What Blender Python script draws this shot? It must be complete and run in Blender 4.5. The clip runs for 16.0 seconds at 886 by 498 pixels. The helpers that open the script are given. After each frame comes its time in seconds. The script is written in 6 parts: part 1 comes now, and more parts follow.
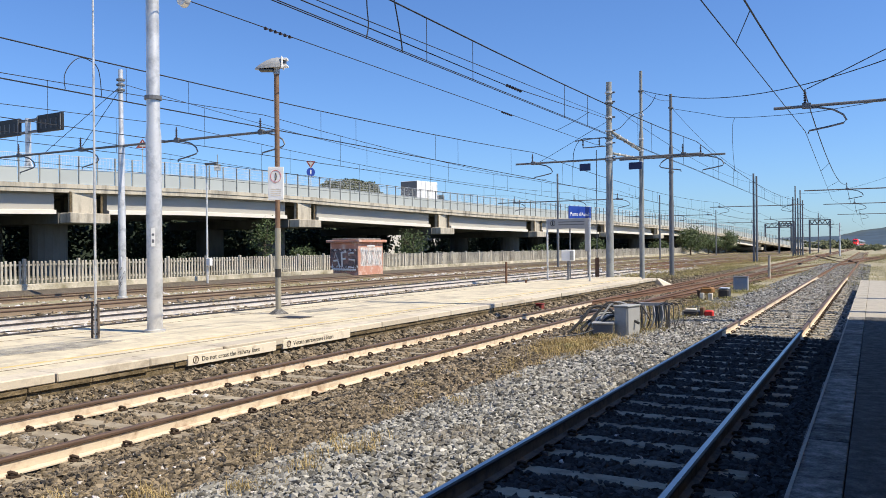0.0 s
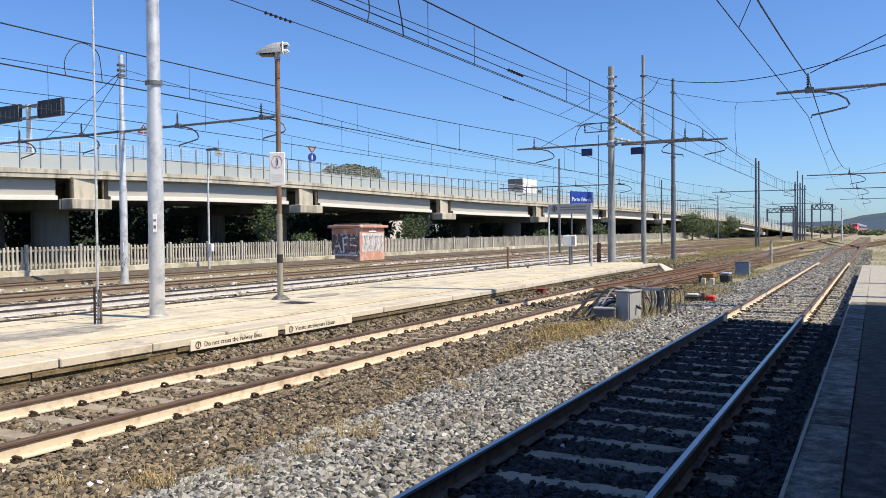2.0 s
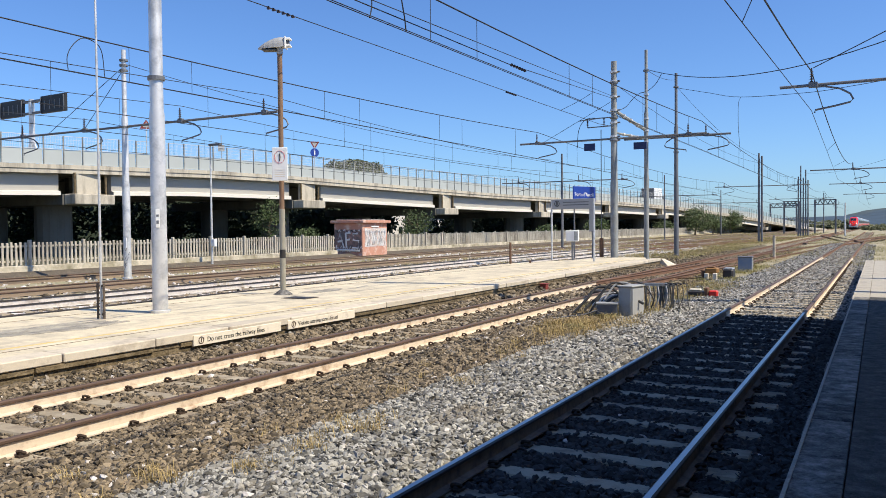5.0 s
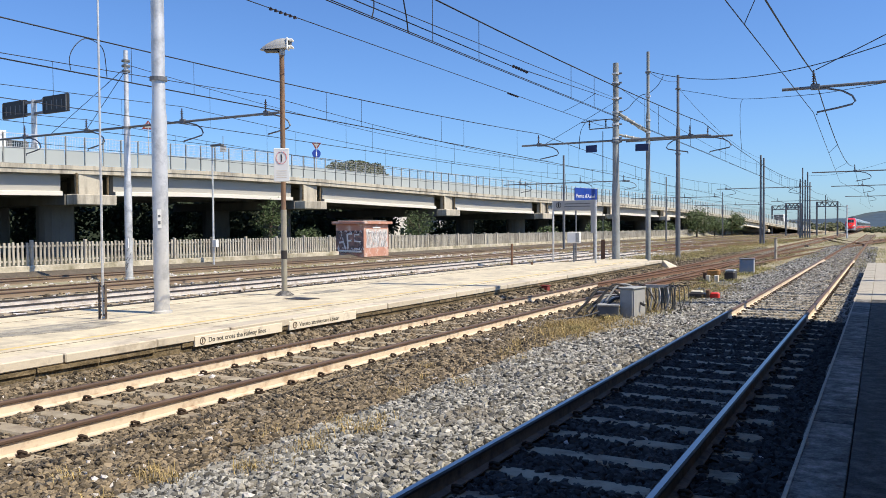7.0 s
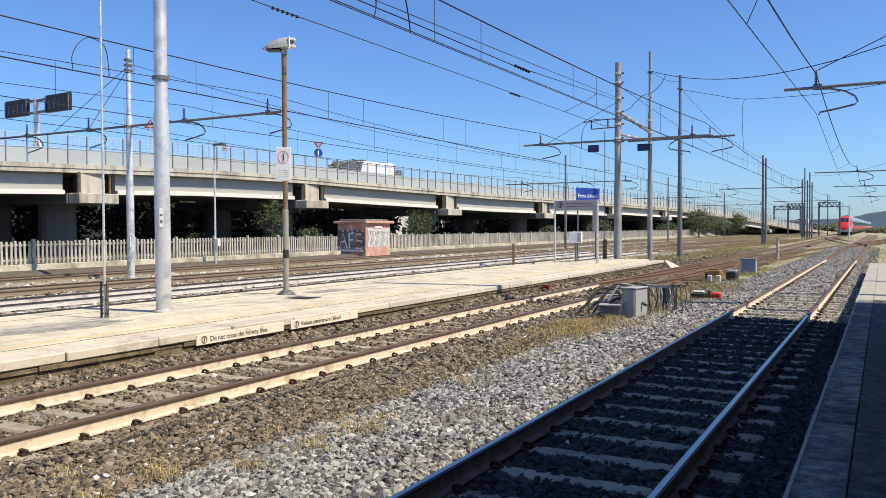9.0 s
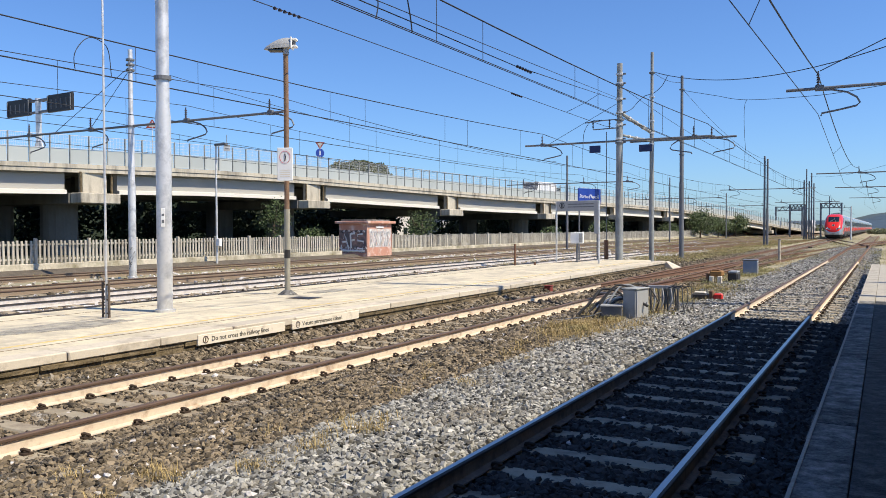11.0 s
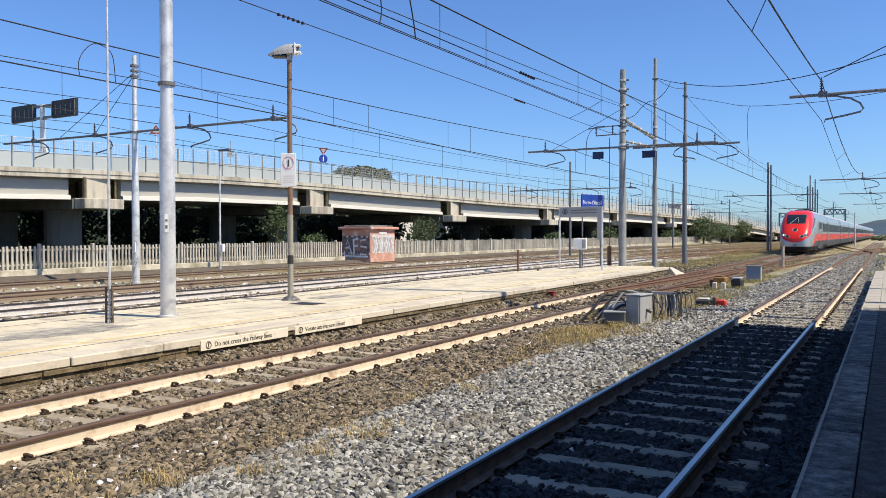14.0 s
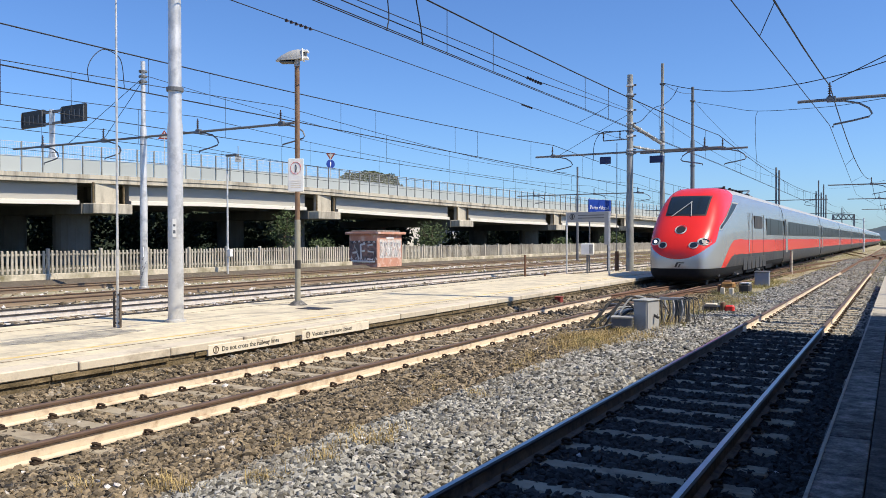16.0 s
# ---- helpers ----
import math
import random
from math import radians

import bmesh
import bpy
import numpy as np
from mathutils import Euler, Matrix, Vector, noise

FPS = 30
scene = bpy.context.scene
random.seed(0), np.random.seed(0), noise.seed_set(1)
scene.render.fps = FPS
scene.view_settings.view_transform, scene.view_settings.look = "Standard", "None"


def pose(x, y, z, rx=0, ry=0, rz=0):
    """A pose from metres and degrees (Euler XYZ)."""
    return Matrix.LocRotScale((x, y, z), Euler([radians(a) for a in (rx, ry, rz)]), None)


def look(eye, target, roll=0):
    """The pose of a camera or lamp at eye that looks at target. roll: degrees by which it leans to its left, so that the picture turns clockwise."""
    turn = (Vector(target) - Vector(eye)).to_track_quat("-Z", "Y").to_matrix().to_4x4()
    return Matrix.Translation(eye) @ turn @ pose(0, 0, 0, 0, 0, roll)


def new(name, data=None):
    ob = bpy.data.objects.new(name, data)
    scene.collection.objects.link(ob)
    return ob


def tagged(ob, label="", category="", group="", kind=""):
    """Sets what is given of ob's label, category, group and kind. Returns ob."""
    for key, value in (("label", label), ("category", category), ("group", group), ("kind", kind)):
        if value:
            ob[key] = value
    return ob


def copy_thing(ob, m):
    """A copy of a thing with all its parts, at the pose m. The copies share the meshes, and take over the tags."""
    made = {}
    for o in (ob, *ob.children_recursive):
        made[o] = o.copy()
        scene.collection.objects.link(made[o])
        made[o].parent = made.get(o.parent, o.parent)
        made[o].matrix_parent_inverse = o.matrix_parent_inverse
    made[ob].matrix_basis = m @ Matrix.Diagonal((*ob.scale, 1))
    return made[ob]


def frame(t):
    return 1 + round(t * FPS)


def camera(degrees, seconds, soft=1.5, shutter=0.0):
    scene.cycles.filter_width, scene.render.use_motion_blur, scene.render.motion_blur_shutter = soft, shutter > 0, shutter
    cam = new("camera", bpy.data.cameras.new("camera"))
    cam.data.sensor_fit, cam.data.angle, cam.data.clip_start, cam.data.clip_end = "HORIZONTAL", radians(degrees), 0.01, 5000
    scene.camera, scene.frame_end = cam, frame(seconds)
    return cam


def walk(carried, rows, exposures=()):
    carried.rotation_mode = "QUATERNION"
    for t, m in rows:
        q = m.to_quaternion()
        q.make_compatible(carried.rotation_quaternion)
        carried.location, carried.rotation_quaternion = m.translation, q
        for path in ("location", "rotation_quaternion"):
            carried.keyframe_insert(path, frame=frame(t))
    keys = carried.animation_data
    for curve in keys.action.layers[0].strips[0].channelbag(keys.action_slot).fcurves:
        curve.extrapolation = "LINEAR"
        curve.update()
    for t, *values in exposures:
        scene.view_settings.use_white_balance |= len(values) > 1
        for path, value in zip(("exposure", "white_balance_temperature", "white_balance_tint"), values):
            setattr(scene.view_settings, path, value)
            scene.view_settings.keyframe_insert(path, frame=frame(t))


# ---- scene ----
cam = camera(57.93, 16.0, soft=0.8)

EYE = (0.0, 0.0, 1.779)      # metres above the rail heads; +y runs along the tracks, +x towards the station building


def aim(yaw, pitch, roll):
    """A pose at the standing place: yaw to the left of the tracks, pitch up, roll."""
    return pose(*EYE, 90 + pitch, 0, yaw) @ pose(0, 0, 0, 0, 0, roll)


walk(cam, [(t, aim(a, b, c)) for t, a, b, c in (
    (0, 28.307, -0.142, -0.455),
    (0.5, 28.326, -0.417, -0.477),
    (1, 28.343, -0.671, -0.462),
    (1.5, 28.402, -0.946, -0.467),
    (2, 28.430, -1.185, -0.525),
    (2.5, 28.460, -1.358, -0.546),
    (3, 28.500, -1.452, -0.558),
    (3.5, 28.526, -1.507, -0.550),
    (4, 28.566, -1.514, -0.568),
    (6.5, 28.707, -1.541, -0.459),
    (7, 28.722, -1.441, -0.391),
    (7.5, 28.741, -1.388, -0.281),
    (8, 28.788, -1.412, -0.239),
    (8.5, 28.819, -1.445, -0.242),
    (9, 28.843, -1.475, -0.273),
    (11.5, 28.984, -1.408, -0.128),
    (12, 29.021, -1.304, -0.096),
    (12.5, 29.049, -1.141, -0.115),
    (13, 29.100, -1.040, -0.128),
    (13.5, 29.125, -1.045, -0.156),
    (14, 29.159, -1.029, -0.097),
    (14.5, 29.198, -0.817, 0.011),
    (15, 29.215, -0.748, -0.002),
    (15.5, 29.253, -0.677, -0.024),
    (16, 29.661, -0.667, -0.059),
)])

# ---- light ----
SUN_ELEV, SUN_AZ = 52.0, 6.0   # degrees: height, and turn from +x towards +y
sun_dir = Vector((math.cos(radians(SUN_ELEV)) * math.cos(radians(SUN_AZ)), math.cos(radians(SUN_ELEV)) * math.sin(radians(SUN_AZ)), math.sin(radians(SUN_ELEV))))
world = bpy.data.worlds.new("sky_world")
scene.world = world
world.use_nodes = True
wn = world.node_tree
sky = wn.nodes.new("ShaderNodeTexSky")
sky.sky_type, sky.sun_disc = "NISHITA", False
sky.sun_elevation, sky.sun_rotation = radians(SUN_ELEV), radians(90 - SUN_AZ)
sky.altitude, sky.air_density, sky.dust_density, sky.ozone_density = 100, 1.0, 0.45, 1.5
clear = wn.nodes.new("ShaderNodeVectorMath")      # a clear, deep blue summer sky
clear.operation = "MULTIPLY"
clear.inputs[1].default_value = (0.61, 0.885, 1.32)
wn.links.new(sky.outputs[0], clear.inputs[0])
wn.links.new(clear.outputs[0], wn.nodes["Background"].inputs[0])
wn.nodes["Background"].inputs[1].default_value = 0.1
sun = new("sun", bpy.data.lights.new("sun", "SUN"))
sun.data.energy, sun.data.angle, sun.data.color = 5.0, radians(0.53), (1.0, 0.90, 0.72)
sun.matrix_world = look((0, 0, 60), Vector((0, 0, 60)) - sun_dir)
scene.view_settings.exposure = 0.3


# ---- materials ----
def mat(name, colour, rough=0.7, metal=0.0, local=False, vary=0.15, scale=6.0, bump=0.15, fine=60.0, stain=None, stain_amount=0.5, stain_scale=1.5, island=0.0, obj_vary=0.0, spec=0.5, streak=1.0):
    """A surface with a base colour, large blotches, fine grain, relief and stains."""
    m = bpy.data.materials.new(name)
    m.use_nodes = True
    nt, lk = m.node_tree, m.node_tree.links
    b = nt.nodes["Principled BSDF"]
    b.inputs["Roughness"].default_value, b.inputs["Metallic"].default_value = rough, metal
    b.inputs["Specular IOR Level"].default_value = spec
    geo = nt.nodes.new("ShaderNodeNewGeometry")
    where = nt.nodes.new("ShaderNodeTexCoord").outputs["Object"] if local else geo.outputs["Position"]
    big, small = nt.nodes.new("ShaderNodeTexNoise"), nt.nodes.new("ShaderNodeTexNoise")
    for n, s, d in ((big, scale, 5), (small, fine, 3)):
        lk.new(where, n.inputs["Vector"])
        n.inputs["Scale"].default_value, n.inputs["Detail"].default_value = s, d

    def math_node(op, a, c):
        n = nt.nodes.new("ShaderNodeMath")
        n.operation = op
        for i, v in enumerate((a, c)):
            if isinstance(v, (int, float)):
                n.inputs[i].default_value = v
            else:
                lk.new(v, n.inputs[i])
        return n.outputs[0]

    total = math_node("ADD", math_node("MULTIPLY", math_node("SUBTRACT", big.outputs["Fac"], 0.5), vary * 2.4), math_node("MULTIPLY", math_node("SUBTRACT", small.outputs["Fac"], 0.5), vary * 1.4))
    if island:
        total = math_node("ADD", total, math_node("MULTIPLY", math_node("SUBTRACT", geo.outputs["Random Per Island"], 0.5), island * 2))
    if obj_vary:
        oi = nt.nodes.new("ShaderNodeObjectInfo")
        total = math_node("ADD", total, math_node("MULTIPLY", math_node("SUBTRACT", oi.outputs["Random"], 0.5), obj_vary * 2))
    value = math_node("ADD", total, 1.0)
    mixer = nt.nodes.new("ShaderNodeVectorMath")
    mixer.operation = "SCALE"
    mixer.inputs[0].default_value = colour
    lk.new(value, mixer.inputs["Scale"])
    out = mixer.outputs[0]
    if stain:
        sn = nt.nodes.new("ShaderNodeTexNoise")
        stretch = nt.nodes.new("ShaderNodeVectorMath")       # under 1: stains run down
        stretch.operation, stretch.inputs[1].default_value = "MULTIPLY", (1, 1, streak)
        lk.new(where, stretch.inputs[0])
        lk.new(stretch.outputs[0], sn.inputs["Vector"])
        sn.inputs["Scale"].default_value, sn.inputs["Detail"].default_value, sn.inputs["Roughness"].default_value = stain_scale, 8, 0.7
        ramp = nt.nodes.new("ShaderNodeMapRange")
        lk.new(sn.outputs["Fac"], ramp.inputs[0])
        ramp.inputs[1].default_value, ramp.inputs[2].default_value = 0.62 - 0.3 * stain_amount, 0.72
        mx = nt.nodes.new("ShaderNodeMix")
        mx.data_type = "RGBA"
        lk.new(ramp.outputs[0], mx.inputs["Factor"])
        lk.new(out, mx.inputs["A"])
        mx.inputs["B"].default_value = (*stain, 1)
        out = mx.outputs["Result"]
    lk.new(out, b.inputs["Base Color"])
    if bump:
        bn = nt.nodes.new("ShaderNodeBump")
        bn.inputs["Strength"].default_value, bn.inputs["Distance"].default_value = bump, 0.02
        lk.new(small.outputs["Fac"], bn.inputs["Height"])
        lk.new(bn.outputs[0], b.inputs["Normal"])
    return m


def glow(name, colour, strength):
    m = mat(name, colour, 0.3)
    b = m.node_tree.nodes["Principled BSDF"]
    b.inputs["Emission Color"].default_value, b.inputs["Emission Strength"].default_value = (*colour, 1), strength
    return m


M = dict(
    earth=mat("dry_earth_gravel", (0.36, 0.312, 0.22), 0.95, vary=0.6, scale=1.0, fine=9, bump=0.6, stain=(0.20, 0.185, 0.06), stain_amount=0.7, stain_scale=0.35),
    # barely seen ground, set dark to cut bounced light under the viaduct
    deck_shade_soil=mat("soil_darkened_for_deck_shade", (0.055, 0.055, 0.03), 0.95, vary=0.6, scale=0.7, fine=6, bump=0.6),
    ballast_brown=mat("rust_browned_ballast_bed", (0.105, 0.085, 0.062), 0.95, vary=0.5, scale=3, fine=22, bump=1.0),
    ballast_grey=mat("grey_ballast_bed", (0.10, 0.097, 0.09), 0.95, vary=0.8, scale=3, fine=22, bump=1.0),
    stone_brown=mat("rust_browned_stone", (0.16, 0.125, 0.082), 0.92, vary=0.25, scale=9, fine=70, island=0.85, stain=(0.36, 0.34, 0.31), stain_amount=0.15, stain_scale=3),
    stone_grey=mat("grey_limestone", (0.235, 0.228, 0.208), 0.92, vary=0.3, scale=9, fine=70, island=0.9, stain=(0.17, 0.145, 0.11), stain_amount=0.4, stain_scale=1.2),
    stone_white=mat("lime_dusted_ballast", (0.62, 0.58, 0.55), 0.95, vary=0.35, scale=2.5, fine=18, bump=0.9, stain=(0.2, 0.17, 0.14), stain_amount=0.5, stain_scale=1.2),
    rail_top=mat("polished_rail_steel", (0.38, 0.37, 0.38), 0.28, 1.0, vary=0.12, fine=30, bump=0.03),
    rail_brown=mat("rusted_rail_head", (0.13, 0.083, 0.058), 0.6, 0.3, vary=0.3, scale=3),
    rail_tan=mat("dusty_brown_rail_web", (0.24, 0.18, 0.125), 0.85, vary=0.3, scale=1.5, fine=20),
    rail_lime=mat("lime_dusted_rail_web", (0.56, 0.52, 0.48), 0.85, vary=0.3, scale=1.5, fine=20, stain=(0.2, 0.15, 0.12), stain_amount=0.4, stain_scale=1.5),
    rail_white=mat("dusty_bleached_rail_web", (0.66, 0.55, 0.42), 0.8, vary=0.14, scale=1.6, fine=40, stain=(0.30, 0.19, 0.11), stain_amount=0.4, stain_scale=5),
    rail_rust=mat("rusty_rail_steel", (0.17, 0.092, 0.055), 0.85, 0.1, vary=0.35, scale=4),
    rail_web=mat("grimy_shaded_rail_web", (0.17, 0.125, 0.095), 0.85, vary=0.4, scale=4, fine=30, stain=(0.05, 0.04, 0.035), stain_amount=0.5, stain_scale=6),
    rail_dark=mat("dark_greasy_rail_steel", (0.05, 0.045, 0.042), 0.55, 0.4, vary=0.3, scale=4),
    sleeper=mat("weathered_concrete_sleeper", (0.35, 0.295, 0.21), 0.9, vary=0.2, scale=5, stain=(0.14, 0.10, 0.07), stain_amount=0.5, stain_scale=3, obj_vary=0.15),
    clip=mat("blackened_rail_clip", (0.06, 0.04, 0.028), 0.7, 0.4),
    plat=mat("sunbleached_concrete_paving", (0.63, 0.55, 0.395), 0.9, vary=0.28, scale=1.6, fine=34, bump=0.6, stain=(0.36, 0.31, 0.24), stain_amount=0.5, stain_scale=2.2),
    kerb=mat("pale_stone_kerb", (0.57, 0.50, 0.39), 0.85, vary=0.18, scale=2, fine=50, stain=(0.3, 0.25, 0.19), stain_amount=0.4, stain_scale=2, obj_vary=0.1),
    platwall=mat("grimy_platform_wall", (0.12, 0.088, 0.045), 0.95, vary=0.8, scale=3.5, fine=30, bump=0.9, stain=(0.30, 0.23, 0.14), stain_amount=0.5, stain_scale=5, obj_vary=0.2),
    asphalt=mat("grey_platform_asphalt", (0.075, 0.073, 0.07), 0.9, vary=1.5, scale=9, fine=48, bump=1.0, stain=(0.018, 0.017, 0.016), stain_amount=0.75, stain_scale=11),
    # light tone for the paving past the canopy's shadow, and for the edge line
    patch=mat("sunlit_paving_and_edge_line", (0.42, 0.38, 0.31), 0.9, vary=0.4, scale=3, fine=40, stain=(0.22, 0.2, 0.17), stain_amount=0.5, stain_scale=3),
    darkpatch=mat("worn_asphalt_patch", (0.27, 0.245, 0.2), 0.9, vary=0.9, scale=4, fine=40, stain=(0.5, 0.45, 0.34), stain_amount=0.6, stain_scale=5),
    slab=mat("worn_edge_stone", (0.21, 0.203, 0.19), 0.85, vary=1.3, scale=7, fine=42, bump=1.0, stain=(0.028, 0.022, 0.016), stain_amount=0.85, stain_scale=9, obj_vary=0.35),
    yellow=mat("faded_yellow_line", (0.62, 0.46, 0.16), 0.85, vary=0.25, scale=3, stain=(0.56, 0.5, 0.4), stain_amount=0.7, stain_scale=3),
    concrete=mat("weathered_viaduct_concrete", (0.52, 0.47, 0.38), 0.9, vary=0.2, scale=0.6, fine=9, bump=0.2, stain=(0.15, 0.13, 0.105), stain_amount=0.55, stain_scale=1.3, streak=0.18),
    # streaked concrete, its base darkened to carry the shade under the deck
    pier=mat("shaded_pier_concrete", (0.14, 0.133, 0.118), 0.92, vary=0.2, scale=0.8, fine=10, stain=(0.09, 0.085, 0.07), stain_amount=0.5, stain_scale=0.9, streak=0.2),
    pole=mat("weathered_grey_pole", (0.29, 0.30, 0.29), 0.7, 0.1, vary=0.3, scale=3, fine=20, stain=(0.15, 0.15, 0.14), stain_scale=3, streak=0.3),
    # web tone lowered for the deck overhang's shade; the flange stays light
    girder=mat("shaded_girder_web", (0.39, 0.375, 0.34), 0.7, vary=0.08, scale=0.4, fine=10, bump=0.05, stain=(0.4, 0.38, 0.34), stain_amount=0.4, stain_scale=0.4),
    flange=mat("cream_girder_flange", (0.72, 0.68, 0.6), 0.7, vary=0.08, scale=0.5),
    galv=mat("galvanised_steel_pole", (0.68, 0.67, 0.65), 0.42, 0.4, vary=0.12, scale=2.5, fine=25, bump=0.04, stain=(0.36, 0.36, 0.36), stain_amount=0.5, stain_scale=3),
    galv_dark=mat("dull_grey_steel", (0.16, 0.165, 0.175), 0.6, 0.3, vary=0.2, scale=3),
    wire=mat("dark_copper_wire", (0.022, 0.025, 0.032), 0.7, 0.2, bump=0),
    rustpole=mat("rusted_brown_paint", (0.215, 0.13, 0.078), 0.75, vary=0.25, scale=5, stain=(0.14, 0.06, 0.03), stain_scale=4),
    olive=mat("old_olive_grey_paint", (0.30, 0.28, 0.22), 0.7, vary=0.2, scale=5),
    white=mat("white_enamel", (0.82, 0.81, 0.78), 0.5, vary=0.05, scale=5, bump=0.02),
    black=mat("black_paint", (0.015, 0.015, 0.016), 0.55, vary=0.2),
    navy=mat("dark_navy_plate", (0.01, 0.025, 0.1), 0.5, vary=0.1),
    blue=mat("blue_sign_enamel", (0.01, 0.045, 0.30), 0.45, vary=0.05),
    steelblue=mat("faded_blue_grey_cabinet", (0.20, 0.25, 0.33), 0.6, vary=0.12, scale=4, stain=(0.3, 0.3, 0.3), stain_scale=5),
    fence=mat("weathered_concrete_fence", (0.43, 0.395, 0.325), 0.9, vary=0.2, scale=0.7, fine=20, stain=(0.22, 0.19, 0.15), stain_amount=0.45, stain_scale=0.6, island=0.12),
    brick=mat("orange_red_hut_render", (0.50, 0.25, 0.18), 0.9, vary=0.25, scale=2.5, fine=30, stain=(0.7, 0.62, 0.55), stain_amount=0.4, stain_scale=1.6),
    fencebase=mat("crumbling_plinth_render", (0.52, 0.47, 0.375), 0.95, vary=0.4, scale=1.5, fine=14, bump=0.7, stain=(0.17, 0.15, 0.08), stain_amount=0.7, stain_scale=1.3),
    grafpale=mat("faded_pale_spray_paint", (0.55, 0.54, 0.53), 0.8, vary=0.3, scale=3, stain=(0.5, 0.26, 0.19), stain_amount=0.65, stain_scale=2.2),
    grafwhite=mat("white_spray_paint", (0.72, 0.72, 0.72), 0.7, vary=0.15, scale=4),
    grafgrey=mat("dark_grey_spray_paint", (0.13, 0.11, 0.115), 0.8, vary=0.4, scale=2.5, stain=(0.5, 0.28, 0.22), stain_amount=0.6, stain_scale=2.2),
    leaf=mat("dusty_green_leaves", (0.052, 0.078, 0.022), 0.75, vary=0.3, scale=2, island=0.55, bump=0),
    leaf_far=mat("hazy_olive_leaves", (0.12, 0.13, 0.065), 0.85, vary=0.3, scale=1, island=0.35, bump=0),
    # leaf green lowered for the shade under and behind the deck
    leaf_dark=mat("shade_darkened_leaves", (0.022, 0.036, 0.014), 0.75, vary=0.3, scale=2, island=0.5, bump=0),
    bark=mat("grey_brown_bark", (0.12, 0.09, 0.065), 0.95, vary=0.3, scale=8),
    drygrass=mat("dry_straw_grass", (0.40, 0.30, 0.13), 0.9, vary=0.3, scale=3, island=0.4, bump=0),
    greengrass=mat("half_dry_weeds", (0.29, 0.26, 0.10), 0.9, vary=0.3, scale=3, island=0.45, bump=0),
    hill=mat("hazy_wooded_hill", (0.035, 0.062, 0.092), 1.0, vary=0.5, scale=0.008, fine=0.05, bump=0, stain=(0.075, 0.09, 0.07), stain_amount=0.4, stain_scale=0.006),
    grey_paint=mat("light_grey_cabinet_paint", (0.36, 0.37, 0.36), 0.6, vary=0.12, scale=4, stain=(0.24, 0.23, 0.2), stain_scale=3),
    signal_red=mat("signal_red_plastic", (0.65, 0.03, 0.02), 0.5),
    orange=mat("ochre_painted_motor", (0.28, 0.14, 0.04), 0.7, vary=0.25, scale=6),
    maroon=mat("faded_maroon_paint", (0.22, 0.035, 0.025), 0.7, vary=0.25, scale=6),
    rubber=mat("black_cable_rubber", (0.03, 0.03, 0.03), 0.6),
    train_red=mat("glossy_red_train_paint", (0.68, 0.024, 0.016), 0.25, local=True, vary=0.05, scale=1.5, bump=0.01, spec=0.5),
    train_silver=mat("metallic_silver_train_paint", (0.43, 0.435, 0.44), 0.27, 0.6, local=True, vary=0.06, scale=1.0, bump=0.01),
    train_grey=mat("dark_grey_train_skirt", (0.03, 0.031, 0.033), 0.6, local=True, vary=0.2, scale=2, stain=(0.1, 0.08, 0.06), stain_scale=1.5),
    train_black=mat("black_underframe", (0.012, 0.012, 0.013), 0.8, local=True, vary=0.3, spec=0.2),
    glass=mat("dark_tinted_glass", (0.012, 0.018, 0.02), 0.06, local=True, vary=0.02, bump=0, spec=0.8),
    bandglass=mat("dark_window_band", (0.022, 0.025, 0.03), 0.3, local=True, vary=0.1, scale=1, bump=0, spec=0.15),
    roofgrey=mat("dusty_train_roof", (0.33, 0.34, 0.36), 0.6, local=True, vary=0.15, scale=1),
    headlamp=glow("headlamp_lens", (1.0, 0.97, 0.9), 1.6),
    # darkened copies of the ballast, for the canopy's shade on the near track
    stone_dark=mat("shade_darkened_stone", (0.042, 0.039, 0.037), 0.92, vary=0.25, scale=9, fine=70, island=0.5),
    ballast_dark=mat("shade_darkened_bed", (0.028, 0.026, 0.025), 0.95, vary=0.4, scale=3, fine=22, bump=1.0),
    letter=mat("black_lettering", (0.02, 0.02, 0.02), 0.6, vary=0.1, bump=0),
    cream=mat("cream_sign_plate", (0.74, 0.66, 0.52), 0.6, vary=0.08, scale=4, stain=(0.5, 0.42, 0.32), stain_amount=0.25, stain_scale=5),
    lampgrey=mat("grey_lamp_housing", (0.36, 0.36, 0.355), 0.5, vary=0.08),
    insul=mat("brown_glazed_insulator", (0.05, 0.03, 0.025), 0.3, vary=0.1),
    truck_white=mat("white_truck_body", (0.8, 0.8, 0.8), 0.45, local=True, vary=0.04, scale=1),
    truck_dark=mat("dark_truck_chassis", (0.03, 0.03, 0.03), 0.6, local=True),
    # grey of the cab; on the rear doors it stands in for shade
    truck_grey=mat("grey_cab_and_shaded_doors", (0.14, 0.14, 0.14), 0.5, local=True, vary=0.08),
    housewall=mat("pale_far_house_wall", (0.62, 0.60, 0.56), 0.9, vary=0.08, scale=0.4),
    frost=mat("frosted_barrier_panel", (0.42, 0.445, 0.43), 0.35, obj_vary=0.07, vary=0.06, scale=0.6, bump=0.02),
)


